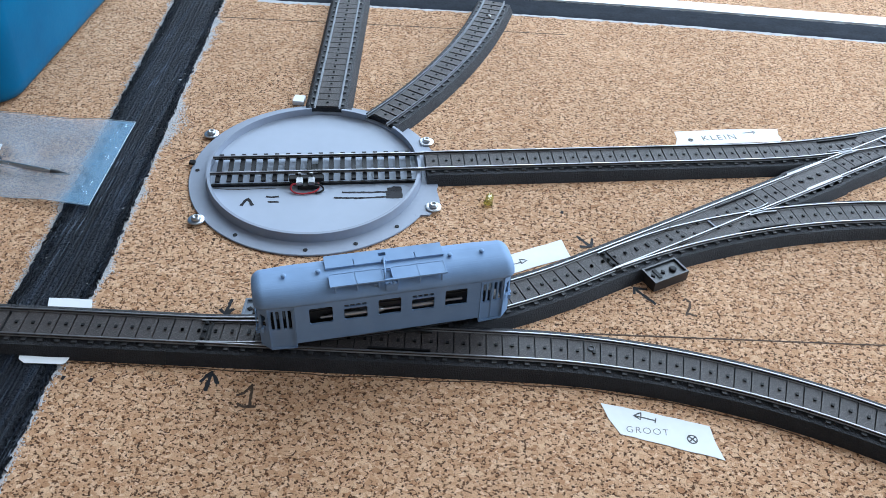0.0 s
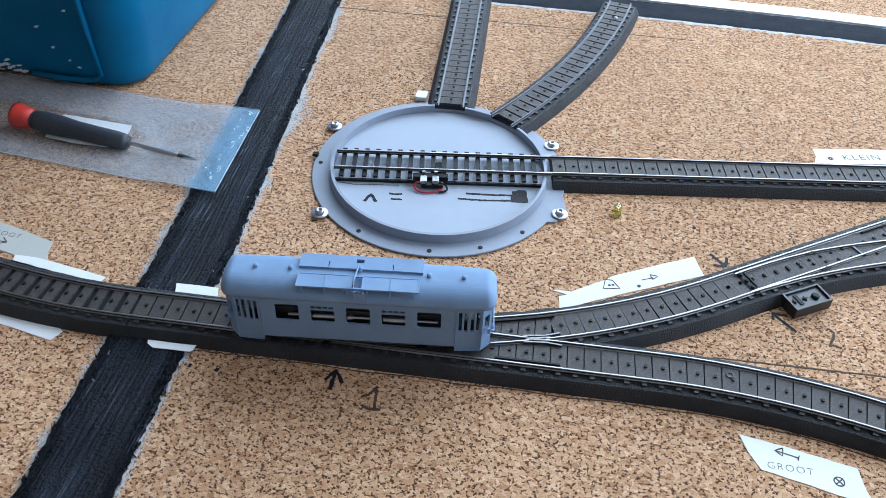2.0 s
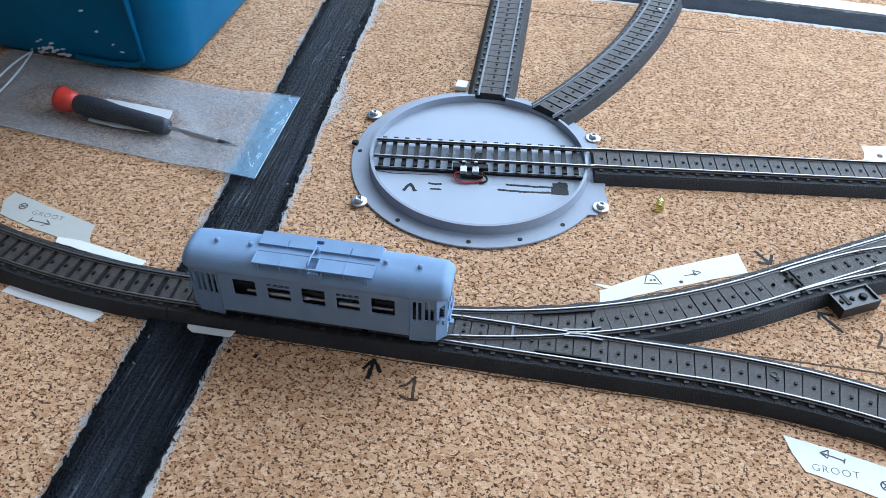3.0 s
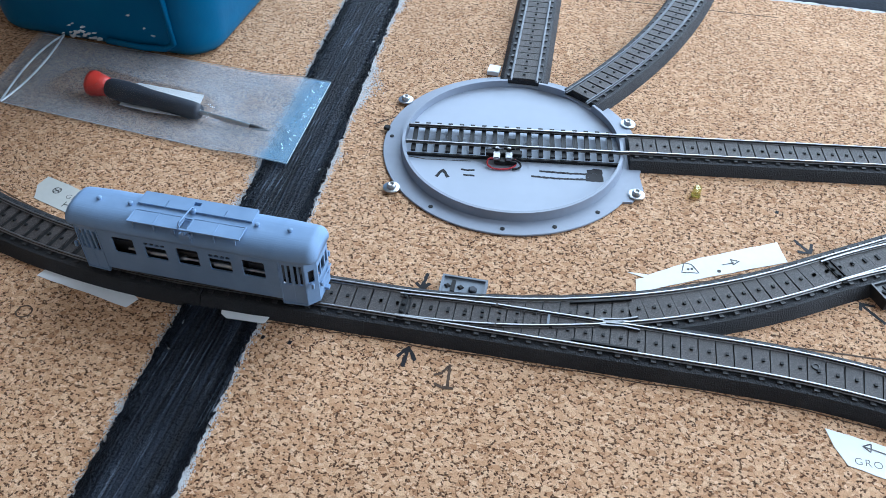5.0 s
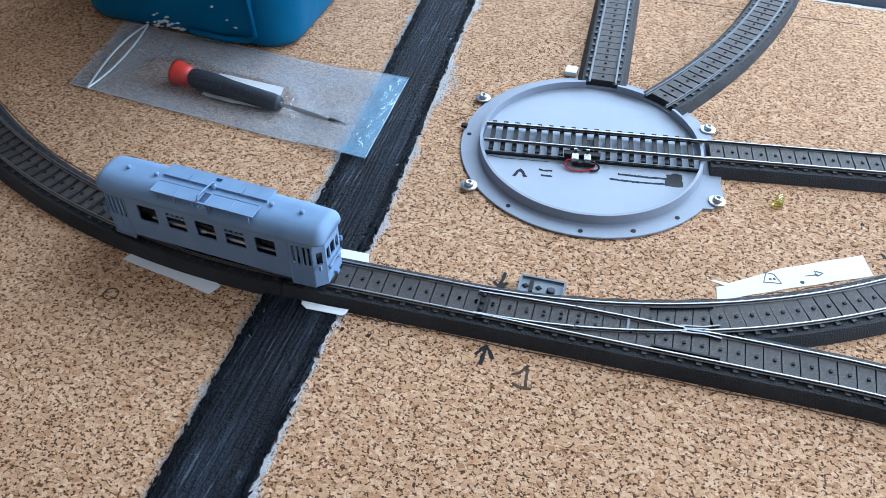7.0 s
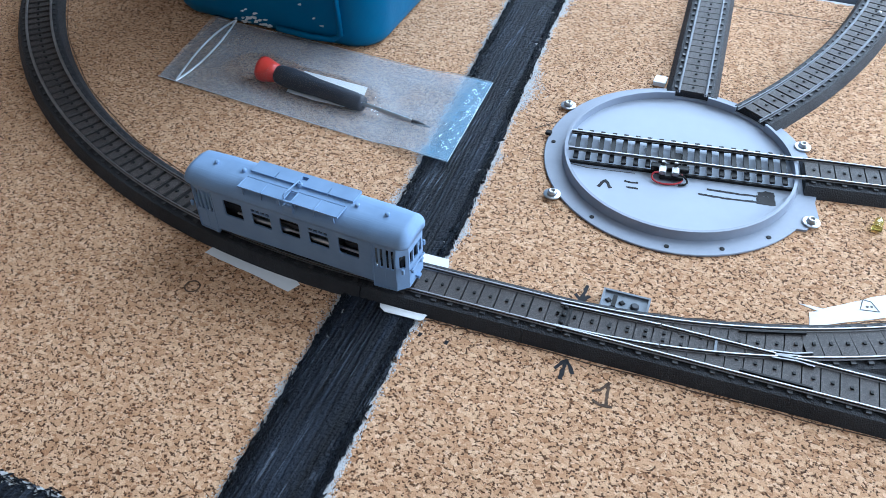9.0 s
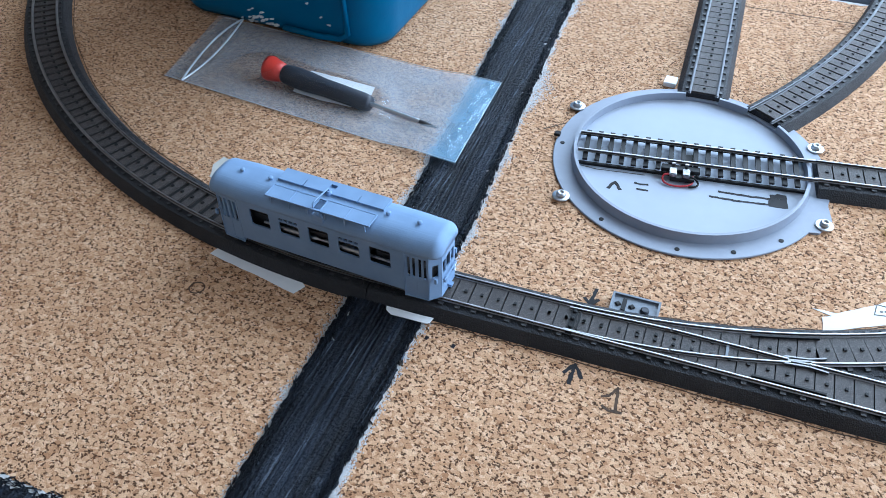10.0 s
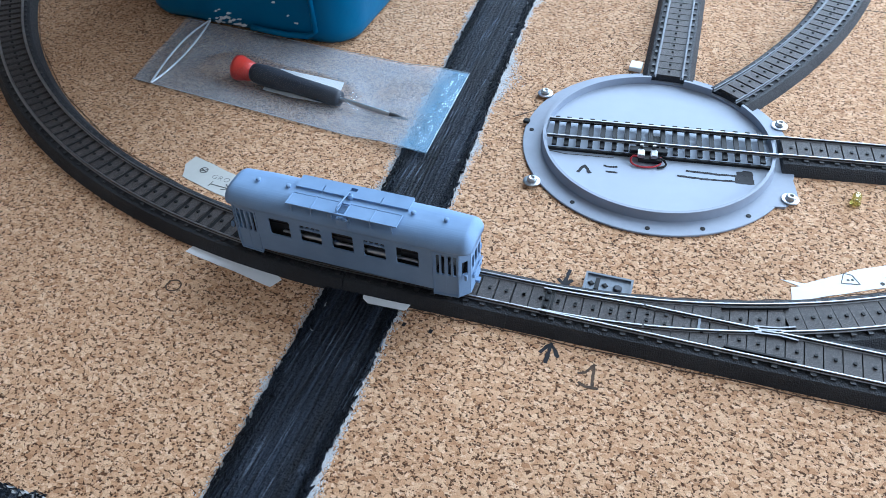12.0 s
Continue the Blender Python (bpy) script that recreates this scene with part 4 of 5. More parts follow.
    rim_ = [r[0] for r in grid] + grid[-1][1:] + [r[-1] for r in grid[::-1]][1:] + grid[0][::-1][1:-1]
    low = [bm.verts.new((v.co.x, v.co.y, (EAVE - 0.9) * MM)) for v in rim_]
    for i in range(len(rim_)):
        j = (i + 1) % len(rim_)
        bm.faces.new((rim_[j], rim_[i], low[i], low[j]))
    bm.faces.new(low)
    bmesh.ops.recalc_face_normals(bm, faces=bm.faces)
    roof = part("roof", bm, RESIN, t, smooth=True)
    top = EAVE + 6.9
    # running boards either side of the current collector
    for y0, y1 in ((-12.5, -3.4),):
        for x0, x1 in ((-28.5, -2.0), (2.0, 29.0)):
            bm = bmesh.new()
            box(bm, x0 * MM, x1 * MM, y0 * MM, y1 * MM, (top + 0.5) * MM, (top + 1.1) * MM)
            for a, b in ((x0, x0 + 0.5), (x1 - 0.5, x1), ((x0 + x1) / 2 - 0.25, (x0 + x1) / 2 + 0.25)):
                box(bm, a * MM, b * MM, y0 * MM, y1 * MM, (top + 1.1) * MM, (top + 1.3) * MM)
            for a in (y0, y1 - 0.5):
                box(bm, (x0 + 0.5) * MM, (x1 - 0.5) * MM, a * MM, (a + 0.5) * MM, (top + 1.1) * MM, (top + 1.3) * MM)
            for q in (0.1, 0.5, 0.9):
                x = x0 + (x1 - x0) * q
                for y in (y0 + 0.4, y1 - 0.4):
                    box(bm, (x - 0.3) * MM, (x + 0.3) * MM, (y - 0.3) * MM, (y + 0.3) * MM, (top - 3.6 if abs(y) > 7 else top - 1.2) * MM, (top + 0.5) * MM)
            part("running_board", bm, RESIN, roof)
    # the far board is one solid plank on short posts, scored across and notched in the middle
    bm = bmesh.new()
    us_, vs_ = [-29.2, -15.2, -14.8, -2.2, 1.4, 15.4, 15.8, 30.0], [1.0, 5.2, 7.6, 9.9]
    holed(bm, lambda u, v, w: (u * MM, v * MM, (top - 0.6) * MM + w), us_, vs_, lambda u, v: not (-2.2 < u < 1.4 and 5.2 < v < 7.6) and not ((-15.2 < u < -14.8 or 15.4 < u < 15.8) and v < 5.2), 0.0018)
    for x in (-27, -20, -12, -4, 4, 12, 20, 28):
        for y in (1.4, 8.6):
            box(bm, (x - 0.4) * MM, (x + 0.4) * MM, (y - 0.3) * MM, (y + 0.3) * MM, (top - 2.4) * MM, (top - 0.5) * MM)
    bmesh.ops.recalc_face_normals(bm, faces=bm.faces)
    part("roof_plank", bm, RESIN, roof)
    bm = bmesh.new()
    box(bm, -0.0019, 0.0019, -0.0125, -0.0115, (top + 0.5) * MM, (top + 1.3) * MM)
    box(bm, -0.0019, 0.0019, -0.0044, -0.0034, (top + 0.5) * MM, (top + 1.3) * MM)
    part("cross_step", bm, RESIN, roof)
    bm = bmesh.new()
    box(bm, -0.0018, 0.0042, -0.0136, -0.0114, (top - 5.5) * MM, (top - 0.9) * MM, bev=0.0003)
    for x in (0.4, 2.6):
        lathe(bm, [(0.0008, 0), (0.0008, 0.0010)], pose(x * MM, -0.0126, (top - 0.9) * MM), 10)
    part("fuse_box", bm, RESIN, roof)
    bm = bmesh.new()
    tube(bm, [(-0.0018, -0.0112, (top - 1.2) * MM), (-0.0018, -0.0112, (top + 3.6) * MM), (-0.0016, -0.0104, (top + 4.2) * MM), (-0.0004, 0.0010, (top + 3.9) * MM), (-0.0002, 0.0016, (top + 3.0) * MM), (-0.0002, 0.0016, top * MM)], 0.00042, 8)
    lathe(bm, [(0.0013, 0), (0.0014, 0.0018), (0.0010, 0.0028)], pose(-0.0002, 0.0012, (top - 0.2) * MM), 14)
    part("collector_hook", bm, RESIN, roof)
    for x, y in ((-49.5, 0), (-32.8, 0), (33.0, 0), (49.5, 0), (-6.2, -10.8)):
        bm = bmesh.new()
        zr = EAVE + crown(x, y / halfwidth(x))
        lathe(bm, [(0.0010, -0.0008), (0.0010, 0.0006), (0.0013, 0.0010), (0.0010, 0.0016), (0.0004, 0.0018)], pose(x * MM, y * MM, zr * MM), 12)
        part("roof_vent", bm, RESIN, roof)
    # chassis, motor and wheels in the shade of the body
    bm = bmesh.new()
    box(bm, -0.058, 0.058, -0.0105, 0.0105, 0.0042, 0.0060)
    ch = part("chassis", bm, BLACK, t, "black chassis plate")
    bm = bmesh.new()
    box(bm, -0.027, 0.025, -0.0085, 0.0085, 0.0060, 0.0205, bev=0.0008)
    part("motor", bm, DARKGREY, ch, "dark motor block")
    bm = bmesh.new()
    lathe(bm, [(0.0008, -0.034), (0.0008, -0.024), (0.0016, -0.022), (0.0016, -0.004), (0.0009, -0.002), (0.0009, 0.010), (0.0017, 0.012), (0.0017, 0.024), (0.0008, 0.025), (0.0008, 0.038)], pose(0, -0.0098, 0.0166, 0, 90, 0), 24)
    part("drive_shaft", bm, ZINC, ch, "bright steel shaft")
    for x in (-36, 36):
        bm = bmesh.new()
        box(bm, (x - 8) * MM, (x + 8) * MM, -0.0075, 0.0075, 0.0060, 0.0195, bev=0.0006)
        part("gear_tower", bm, DARKGREY, ch, "dark gear tower")
    for x in (-43, -29, 29, 43):
        bm = bmesh.new()
        for y in (-8.6, 8.6):
            s = 1 if y > 0 else -1
            lathe(bm, [(0.0046, -0.0011), (0.0046, 0.0008), (0.0054, 0.0011), (0.0054, 0.0017)] if s < 0 else [(0.0054, -0.0017), (0.0054, -0.0011), (0.0046, -0.0008), (0.0046, 0.0011)], pose(x * MM, y * MM, 0.0047, -90, 0, 0), 24)
        lathe(bm, [(0.001, -0.0085), (0.001, 0.0085)], pose(x * MM, 0, 0.0047, -90, 0, 0), 10)
        part("wheel_pair", bm, ZINC, t, "steel wheels on an axle")
    for x in (-54, 54):
        bm = bmesh.new()
        box(bm, (x - 3) * MM, (x + 3) * MM, -0.004, 0.004, 0.006, 0.013, bev=0.0006)
        part("driver_desk", bm, DARKGREY, ch)
    return t


TRAM = tram()
TRAM.scale = (1.005, 1.005, 1.005)


# ---- loose things on the board ----
def slip(name, pts, label, category, mat, h=0.00025, lift=0.00005, group=""):
    """A flat scrap of paper or tape; pts in mm."""
    cx, cy = sum(p[0] for p in pts) / len(pts), sum(p[1] for p in pts) / len(pts)
    t = thing(name, (cx * MM, cy * MM, 0), label, category, group)
    area = sum(a[0] * b[1] - b[0] * a[1] for a, b in zip(pts, pts[1:] + pts[:1]))
    rnd = random.Random(len(label))
    out = []
    for a, b in zip(pts, pts[1:] + pts[:1]):
        a, b = Vector(a), Vector(b)
        k = max(1, int((b - a).length / 5))
        out += [(a.lerp(b, i / k) + (Vector((rnd.uniform(-0.25, 0.25), rnd.uniform(-0.25, 0.25))) if i else Vector((0, 0)))) * MM for i in range(k)]
    if area < 0:
        out.reverse()
    bm = bmesh.new()
    prism(bm, [tuple(v) for v in out], lift, lift + h)
    part("paper", bm, mat, t)
    return t


def pen(parent, strokes, w, z, mat=PENCIL, name="pen_mark"):
    """Each stroke of a mark is a part of its own."""
    for i, stroke in enumerate(strokes):
        bm = bmesh.new()
        ribbon(bm, stroke, w, z + i * 0.00001, seed=i + 3)
        part(name, bm, mat, parent)


def ring(cx, cy, r, n=14):
    return [(cx + r * math.cos(2 * math.pi * i / n), cy + r * math.sin(2 * math.pi * i / n)) for i in range(n + 1)]


def lettering(parent, text, x, y, turn, size, mat=PENCIL, z=0.00032, stretch=1.0):
    cu = bpy.data.curves.new("lettering", "FONT")
    cu.body, cu.size, cu.extrude, cu.space_character, cu.offset = text, size * MM, 0.00004, 1.2, -0.0001
    ob = new("lettering_source", cu)
    bpy.context.view_layer.update()
    me = bpy.data.meshes.new_from_object(ob.evaluated_get(bpy.context.evaluated_depsgraph_get()))
    bpy.data.objects.remove(ob)
    me.transform(pose(x * MM, y * MM, z, 0, 0, turn) @ Matrix.Diagonal((stretch, 1, 1, 1)))
    me.materials.clear()
    me.materials.append(mat)
    return attach(new("lettering", me), parent)


t = slip("paper_label", [(142.9, 515.9), (180, 524.5), (218.3, 531.2), (217.6, 524), (219.0, 518), (216.9, 515.0), (142.3, 499.0), (144, 508)], "torn white paper label lettered KLEIN with an arrow", "label", PAPER, group="paper labels")
lettering(t, "KLEIN", 162, 507.5, 14, 8.5)
pen(t, [ring(153.4, 507, 1.6), ring(153.4, 507, 0.8), [(192, 521.5), (201, 524.5)], [(198, 525.5), (201, 524.5), (199.5, 521.5)]], 0.6, 0.0003)
t = slip("paper_label", [(-17.1, 340.7), (-5.6, 341.7), (20, 362), (61.5, 386.7), (64, 379), (66.8, 371.8), (28, 350), (-10.7, 326.5), (-11.9, 336.6), (-7.5, 339.0)], "long torn white paper label with a pencilled triangle", "label", PAPER, group="paper labels")
pen(t, [[(12.2, 355.8), (11.5, 348.2), (20.5, 350.2), (16.2, 355.9), (12.2, 355.8)], ring(14.6, 351.6, 0.5, 6), ring(16.6, 352.4, 0.5, 6), ring(30.8, 354.6, 0.9, 8), ring(30.8, 354.6, 0.4, 6), [(32.2, 359.8), (38.5, 363.3)], [(38.2, 361.8), (41.2, 365.0), (36.6, 365.4), (38.2, 361.8)]], 0.55, 0.0003)
t = slip("paper_label", [(80.0, 265.2), (106, 262), (132.3, 257.7), (134, 248), (137.2, 238.6), (112, 243.5), (88.8, 247.6), (83.5, 256)], "white paper label lettered GROOT with an arrow", "label", PAPER, group="paper labels")
lettering(t, "GROOT", 91.5, 249.2, 1, 5.2)
pen(t, [ring(123.0, 248.8, 2.3), [(121.4, 247.2), (124.6, 250.4)], [(121.4, 250.4), (124.6, 247.2)], [(96.0, 259.5), (106.3, 257.6)], [(99.5, 261.6), (95.8, 259.5), (99.0, 257.2), (99.5, 261.6)], [(106.0, 256.2), (106.6, 259.0)]], 0.6, 0.0003)
t = slip("paper_label", [(-360.2, 319.1), (-358.5, 328.1), (-328, 321), (-297.5, 314.0), (-296.8, 307), (-292.5, 299.0), (-311.0, 299.0), (-333, 303), (-355.5, 308.8), (-357, 313)], "torn greyish paper label lettered GROOT beside the curve", "label", GREYPAPER, group="paper labels")
lettering(t, "GROOT", -338.5, 313.2, -3, 5.2)
pen(t, [ring(-346.2, 318.0, 2.4), [(-348.2, 316.4), (-344.2, 319.4)], [(-348.4, 319), (-344.4, 317)], [(-335.5, 308.2), (-322.8, 307.8)], [(-326.5, 311.0), (-322.6, 307.8), (-327, 305.6)], [(-335.7, 306.2), (-335.2, 310.6)]], 0.6, 0.0003)
slip("tape_strip", [(-312, 299.2), (-298.3, 299.8), (-255.1, 294.4), (-256.0, 290.0), (-285, 292), (-311, 295)], "white tape strip under the curved track bed", "tape", PAPER, 0.0002, 0.0006, "tape strips")
slip("tape_strip", [(-317, 254.5), (-315.5, 259.5), (-288, 258), (-263, 257), (-257.5, 253.5), (-260.6, 246.8), (-279, 249.6), (-295, 251.4)], "white tape strip sticking out from under the curved track bed", "tape", PAPER, group="tape strips")
slip("tape_strip", [(-212, 256.5), (-187.0, 258.5), (-187.6, 255.0), (-188.6, 253.8), (-207.6, 252.2), (-211.2, 254.3)], "short white tape strip across the black road", "tape", PAPER, 0.0003, 0.0020, "tape strips")
slip("tape_strip", [(-215.3, 297.3), (-192.1, 299.0), (-189.8, 292), (-213.0, 290.5)], "short white tape strip behind the track at the road", "tape", PAPER, 0.0003, 0.0020, "tape strips")


def marks():
    """Pen and pencil marks on the cork."""
    def mark(name, at, label, strokes, w, mat):
        t = thing(name, (at[0] * MM, at[1] * MM, 0), label, "pen mark", "marks on the cork")
        pen(t, strokes, w, 0.00006, mat, "stroke")
    mark("arrow_mark", (-114, 254), "black pen arrow drawn on the cork before the turnout", [[(-114.8, 260.2), (-114.4, 247.9)], [(-118.8, 253.2), (-114.8, 260.2), (-109.6, 253.0)]], 1.9, INK)
    mark("arrow_mark", (-119, 305), "black pen arrow on the cork beside the lever box", [[(-119.2, 311.4), (-119.5, 299.6)], [(-123.4, 303.4), (-119.5, 299.6), (-116.2, 304.6)]], 2.0, INK)
    mark("arrow_mark", (76, 386), "black pen arrow on the cork by the curved track", [[(70.8, 391.2), (79.1, 382.6)], [(80.4, 390.4), (79.1, 382.6), (72.4, 382.0)]], 1.9, INK)
    mark("arrow_mark", (108, 345), "black pen arrow on the cork under the lever box", [[(102.6, 350.0), (113.9, 338.8)], [(102.2, 345.4), (102.6, 350.4), (109.9, 350.2)]], 1.7, INK)
    mark("number_mark", (-91, 247), "brownish pen figure 1 written on the cork", [[(-98.6, 247.2), (-95.4, 249.2), (-92.6, 254.6), (-90.6, 242.0)], [(-97.2, 242.8), (-93.6, 241.0), (-87.6, 242.0)]], 1.4, BROWNINK)
    mark("number_mark", (132, 338), "brownish pen figure 2 written on the cork", [[(129.5, 343.5), (131, 345.4), (133.4, 343.2), (132.6, 338.5), (129.6, 332.6), (132, 333.8), (136.0, 332.6)]], 1.3, BROWNINK)
    mark("circle_mark", (-308.5, 230.6), "faint brown pen circle drawn on the cork", [ring(-308.5, 230.7, 3.9, 18)], 0.8, BROWNINK)
    mark("ruled_line", (-80, 640), "thin ruled pencil line across the cork", [[(-226.3, 631.7), (-80, 641.5), (66.6, 649.8)]], 0.9, BROWNINK)
    mark("ruled_line", (180, 319), "thin ruled pencil line across the cork", [[(70, 311), (120.6, 314.9), (235.8, 324.0), (400, 337)]], 0.9, BROWNINK)
    mark("ruled_line", (-183, 438), "short pencil tick beside the turntable", [[(-177.4, 443.6), (-189.0, 431.7)]], 0.8, BROWNINK)
    for way, s0, s1, off in ((lead_way, 30, lead_len, -18.3), (t1_main, 0, 330, -18.4), (left_way, 20, 560, -18.3), (t1_branch, 60, 205, 19.3)):
        pts = [side(way, s0 + (s1 - s0) * i / 60, off + 0.5 * math.sin(i * 0.7)) for i in range(61)]
        mark("outline_mark", pts[30], "thin dark pencil outline along the track bed", [pts], 0.55, BROWNINK)
    for i in range(3):
        x = (-186, -172, 62)[i]
        y = (247.2, 247.5, 413)[i]
        mark("pen_dot", (x, y), "small black pen dot on the cork", [[(x, y - 1.2), (x + 0.3, y + 1.2)]], 2.0, INK)


marks()
for x, y, z in ((2.4, 655.3, 8.05),):
    t = thing("plaster_crumb", (x * MM, y * MM, z * MM), "tiny white plaster crumb lying on the far curved track", "crumb")
    bm = bmesh.new()
    lathe(bm, [(0.0009, 0.0), (0.0016, 0.0007), (0.0012, 0.0015), (0.0004, 0.0019)], pose(x * MM, y * MM, z * MM, 8, -12, 30), 7)
    part("chip", bm, WHITE, t)


def lever_box(x, y, turn, w, d, h, mats, label):
    """A shallow tray with a raised rim, a slot, two rivets and a round boss."""
    m = pose(x * MM, y * MM, 0, 0, 0, turn)
    t = thing("lever_box", (x * MM, y * MM, 0), label, "lever box", "turnout lever boxes")
    W, D = w / 2 * MM, d / 2 * MM
    bm = bmesh.new()
    box(bm, -W, W, -D, D, 0.0, (h - 1.3) * MM, m)
    part("base", bm, mats[0], t)
    bm = bmesh.new()
    e = 0.0011
    for b in ((-W, W, -D, -D + e), (-W, W, D - e, D), (-W, -W + e, -D + e, D - e), (W - e, W, -D + e, D - e)):
        box(bm, *b, (h - 1.3) * MM, h * MM, m)
    part("rim", bm, mats[1], t)
    bm = bmesh.new()
    box(bm, -W * 0.54, -W * 0.36, -D * 0.5, D * 0.6, (h - 1.3) * MM, (h - 0.7) * MM, m)
    part("slot", bm, BLACK, t, "black slot")
    for q in (-0.70, -0.12):
        bm = bmesh.new()
        lathe(bm, [(0.0017, 0), (0.0017, 0.0006), (0.0010, 0.0009)], m @ pose(W * q, 0, (h - 1.3) * MM), 4)
        part("rivet", bm, BLACK, t)
    bm = bmesh.new()
    lathe(bm, [(0.0022, 0), (0.0022, 0.0010), (0.0016, 0.0016), (0.0009, 0.0016)], m @ pose(W * 0.42, -D * 0.1, (h - 1.3) * MM), 20)
    part("boss", bm, mats[2], t)


lever_box(-98.0, 303.0, 3.5, 24, 14, 4.5, (MIDGREY, MIDGREY, NAVY), "blue-grey plastic lever box of the first turnout")
lever_box(119.8, 360.5, 33, 24, 13, 7.0, (SOOT, SOOT, BLACK), "dark plastic lever box beside the second turnout")


def led():
    t = thing("lamp_diode", (0.0159, 0.4176, 0), "small clear yellow diode lying on the cork", "diode")
    m = pose(0.0159, 0.4165, 0.0026, -78, 0, -8)
    bm = bmesh.new()
    lathe(bm, [(0.0029, -0.0036), (0.0029, -0.0028), (0.0025, -0.0026), (0.0025, 0.002), (0.0021, 0.0034), (0.0012, 0.0042), (0.0003, 0.0045)], m, 20)
    part("lens", bm, YELLOW, t, smooth=True)


led()


def screwdriver():
    t = thing("screwdriver", (-0.34, 0.41, 0), "small screwdriver with black handle and red swivel cap in a bag", "screwdriver")
    a, b = Vector((-0.3815, 0.4125, 0.0098)), Vector((-0.2525, 0.4025, 0.0035))
    d = (b - a).normalized()
    m = Matrix.Translation(a) @ d.to_track_quat("Z", "Y").to_matrix().to_4x4()
    bm = bmesh.new()
    lathe(bm, [(0.0060, 0.0028), (0.0084, 0.0034), (0.0086, 0.0060), (0.0072, 0.0115), (0.0060, 0.0165)], m, 28)
    part("cap", bm, RED, t, "bright red swivel cap", smooth=True)
    bm = bmesh.new()
    lathe(bm, [(0.0058, 0.0166), (0.0066, 0.019), (0.0071, 0.028), (0.0069, 0.037), (0.0060, 0.048), (0.0058, 0.078), (0.0053, 0.082), (0.0046, 0.084)], m, 28)
    part("handle", bm, NAVY, t, "blue-black rubber handle", smooth=True)
    bm = bmesh.new()
    lathe(bm, [(0.0014, 0.0765), (0.0014, 0.118), (0.0012, 0.120)], m, 14)
    part("blade", bm, ZINC, t, "thin steel blade")
    bm = bmesh.new()
    lathe(bm, [(0.0014, 0.120), (0.0016, 0.124), (0.0004, 0.133)], m, 14)
    part("tip", bm, DARKGREY, t, "dark blade tip")
    slip("paper_slip", [(-359.0, 424.5), (-355.3, 429.6), (-306.5, 428.3), (-304.6, 420.0), (-305.8, 403.6), (-311, 402.0), (-333.3, 400.9), (-354.5, 403.0)], "white paper slip under the screwdriver in the bag", "paper", PAPER, 0.0003, 0.0026)


screwdriver()


def bag():
    t = thing("plastic_bag", (-0.34, 0.43, 0), "clear polythene zip bag holding a screwdriver", "bag")
    c = [Vector((-0.4476, 0.3872)), Vector((-0.2251, 0.3740)), Vector((-0.2303, 0.4645)), Vector((-0.4560, 0.4700))]
    for nm, lift in (("back_film", 0.0007), ("front_film", 0.0)):
        bm = bmesh.new()
        nu, nv = 150, 60
        rows = []
        for i in range(nu + 1):
            u = i / nu
            row = []
            for j in range(nv + 1):
                v = j / nv
                p = c[0].lerp(c[1], u).lerp(c[3].lerp(c[2], u), v)
                if nm == "front_film":
                    body = math.exp(-((v - 0.40 + 0.12 * u) / 0.20) ** 2)
                    run = 1 / (1 + math.exp((u - 0.69) * 26)) * 1 / (1 + math.exp((0.22 - u) * 30))
                    z = 0.0018 + 0.0145 * body * run
                    z += 0.0010 * noise.noise((p.x * 45, p.y * 45, 1)) + 0.0003 * noise.noise((p.x * 160, p.y * 160, 4))
                    if u > 0.90:
                        z += (u - 0.90) * 12 * (0.0026 * abs(noise.noise((p.x * 230, p.y * 110, 9))) + 0.0008 * noise.noise((p.x * 520, p.y * 330, 3)))
                    edge = min(1, min(v, 1 - v) * 14, (1 - u) * 20)
                    z = 0.0014 + (z - 0.0014) * edge
                    z += 0.004 * max(0, 0.10 - u) * 6 * v
                else:
                    z = lift
                # the films ride up over the painted road
                ride = 0.0024 * min(1.0, max(0.0, (p.x + 0.278) / 0.022))
                row.append(bm.verts.new((p.x, p.y, ride + max(0.0012 if nm == "front_film" else 0.0006, z))))
            rows.append(row)
        for a, b in zip(rows, rows[1:]):
            for j in range(nv):
                bm.faces.new((a[j], b[j], b[j + 1], a[j + 1]))
        part(nm, bm, POLY, t, smooth=True)
    # welded seams along the long edge and the closed end
    for a, b in ((c[0], c[1]), (c[1], c[2]), (c[2], c[3])):
        bm = bmesh.new()
        pts = []
        for i in range(41):
            p = a.lerp(b, i / 40)
            pts.append((p.x, p.y, 0.0016 + 0.0024 * min(1.0, max(0.0, (p.x + 0.278) / 0.022))))
        tube(bm, pts, 0.00018, 5)
        part("seam", bm, SEAM, t, "bright welded edge")
    # zip closure
    for way in (((-0.4307, 0.3850), (-0.4386, 0.4177), (-0.4427, 0.4470), (-0.4350, 0.4665)), ((-0.4307, 0.3850), (-0.4246, 0.4069), (-0.4284, 0.4405), (-0.4350, 0.4665))):
        bm = bmesh.new()
        ends = [Vector(q) for q in way]
        pts = []
        for i in range(25):
            f = i / 24
            p = sum((w * q for w, q in zip(((1 - f) ** 3, 3 * f * (1 - f) ** 2, 3 * f * f * (1 - f), f ** 3), ends)), Vector((0, 0)))
            pts.append((p.x, p.y, 0.0030 + 0.003 * f))
        tube(bm, pts, 0.0007, 6)
        part("zip", bm, SEAM, t, "whitish zip ridge")


bag()


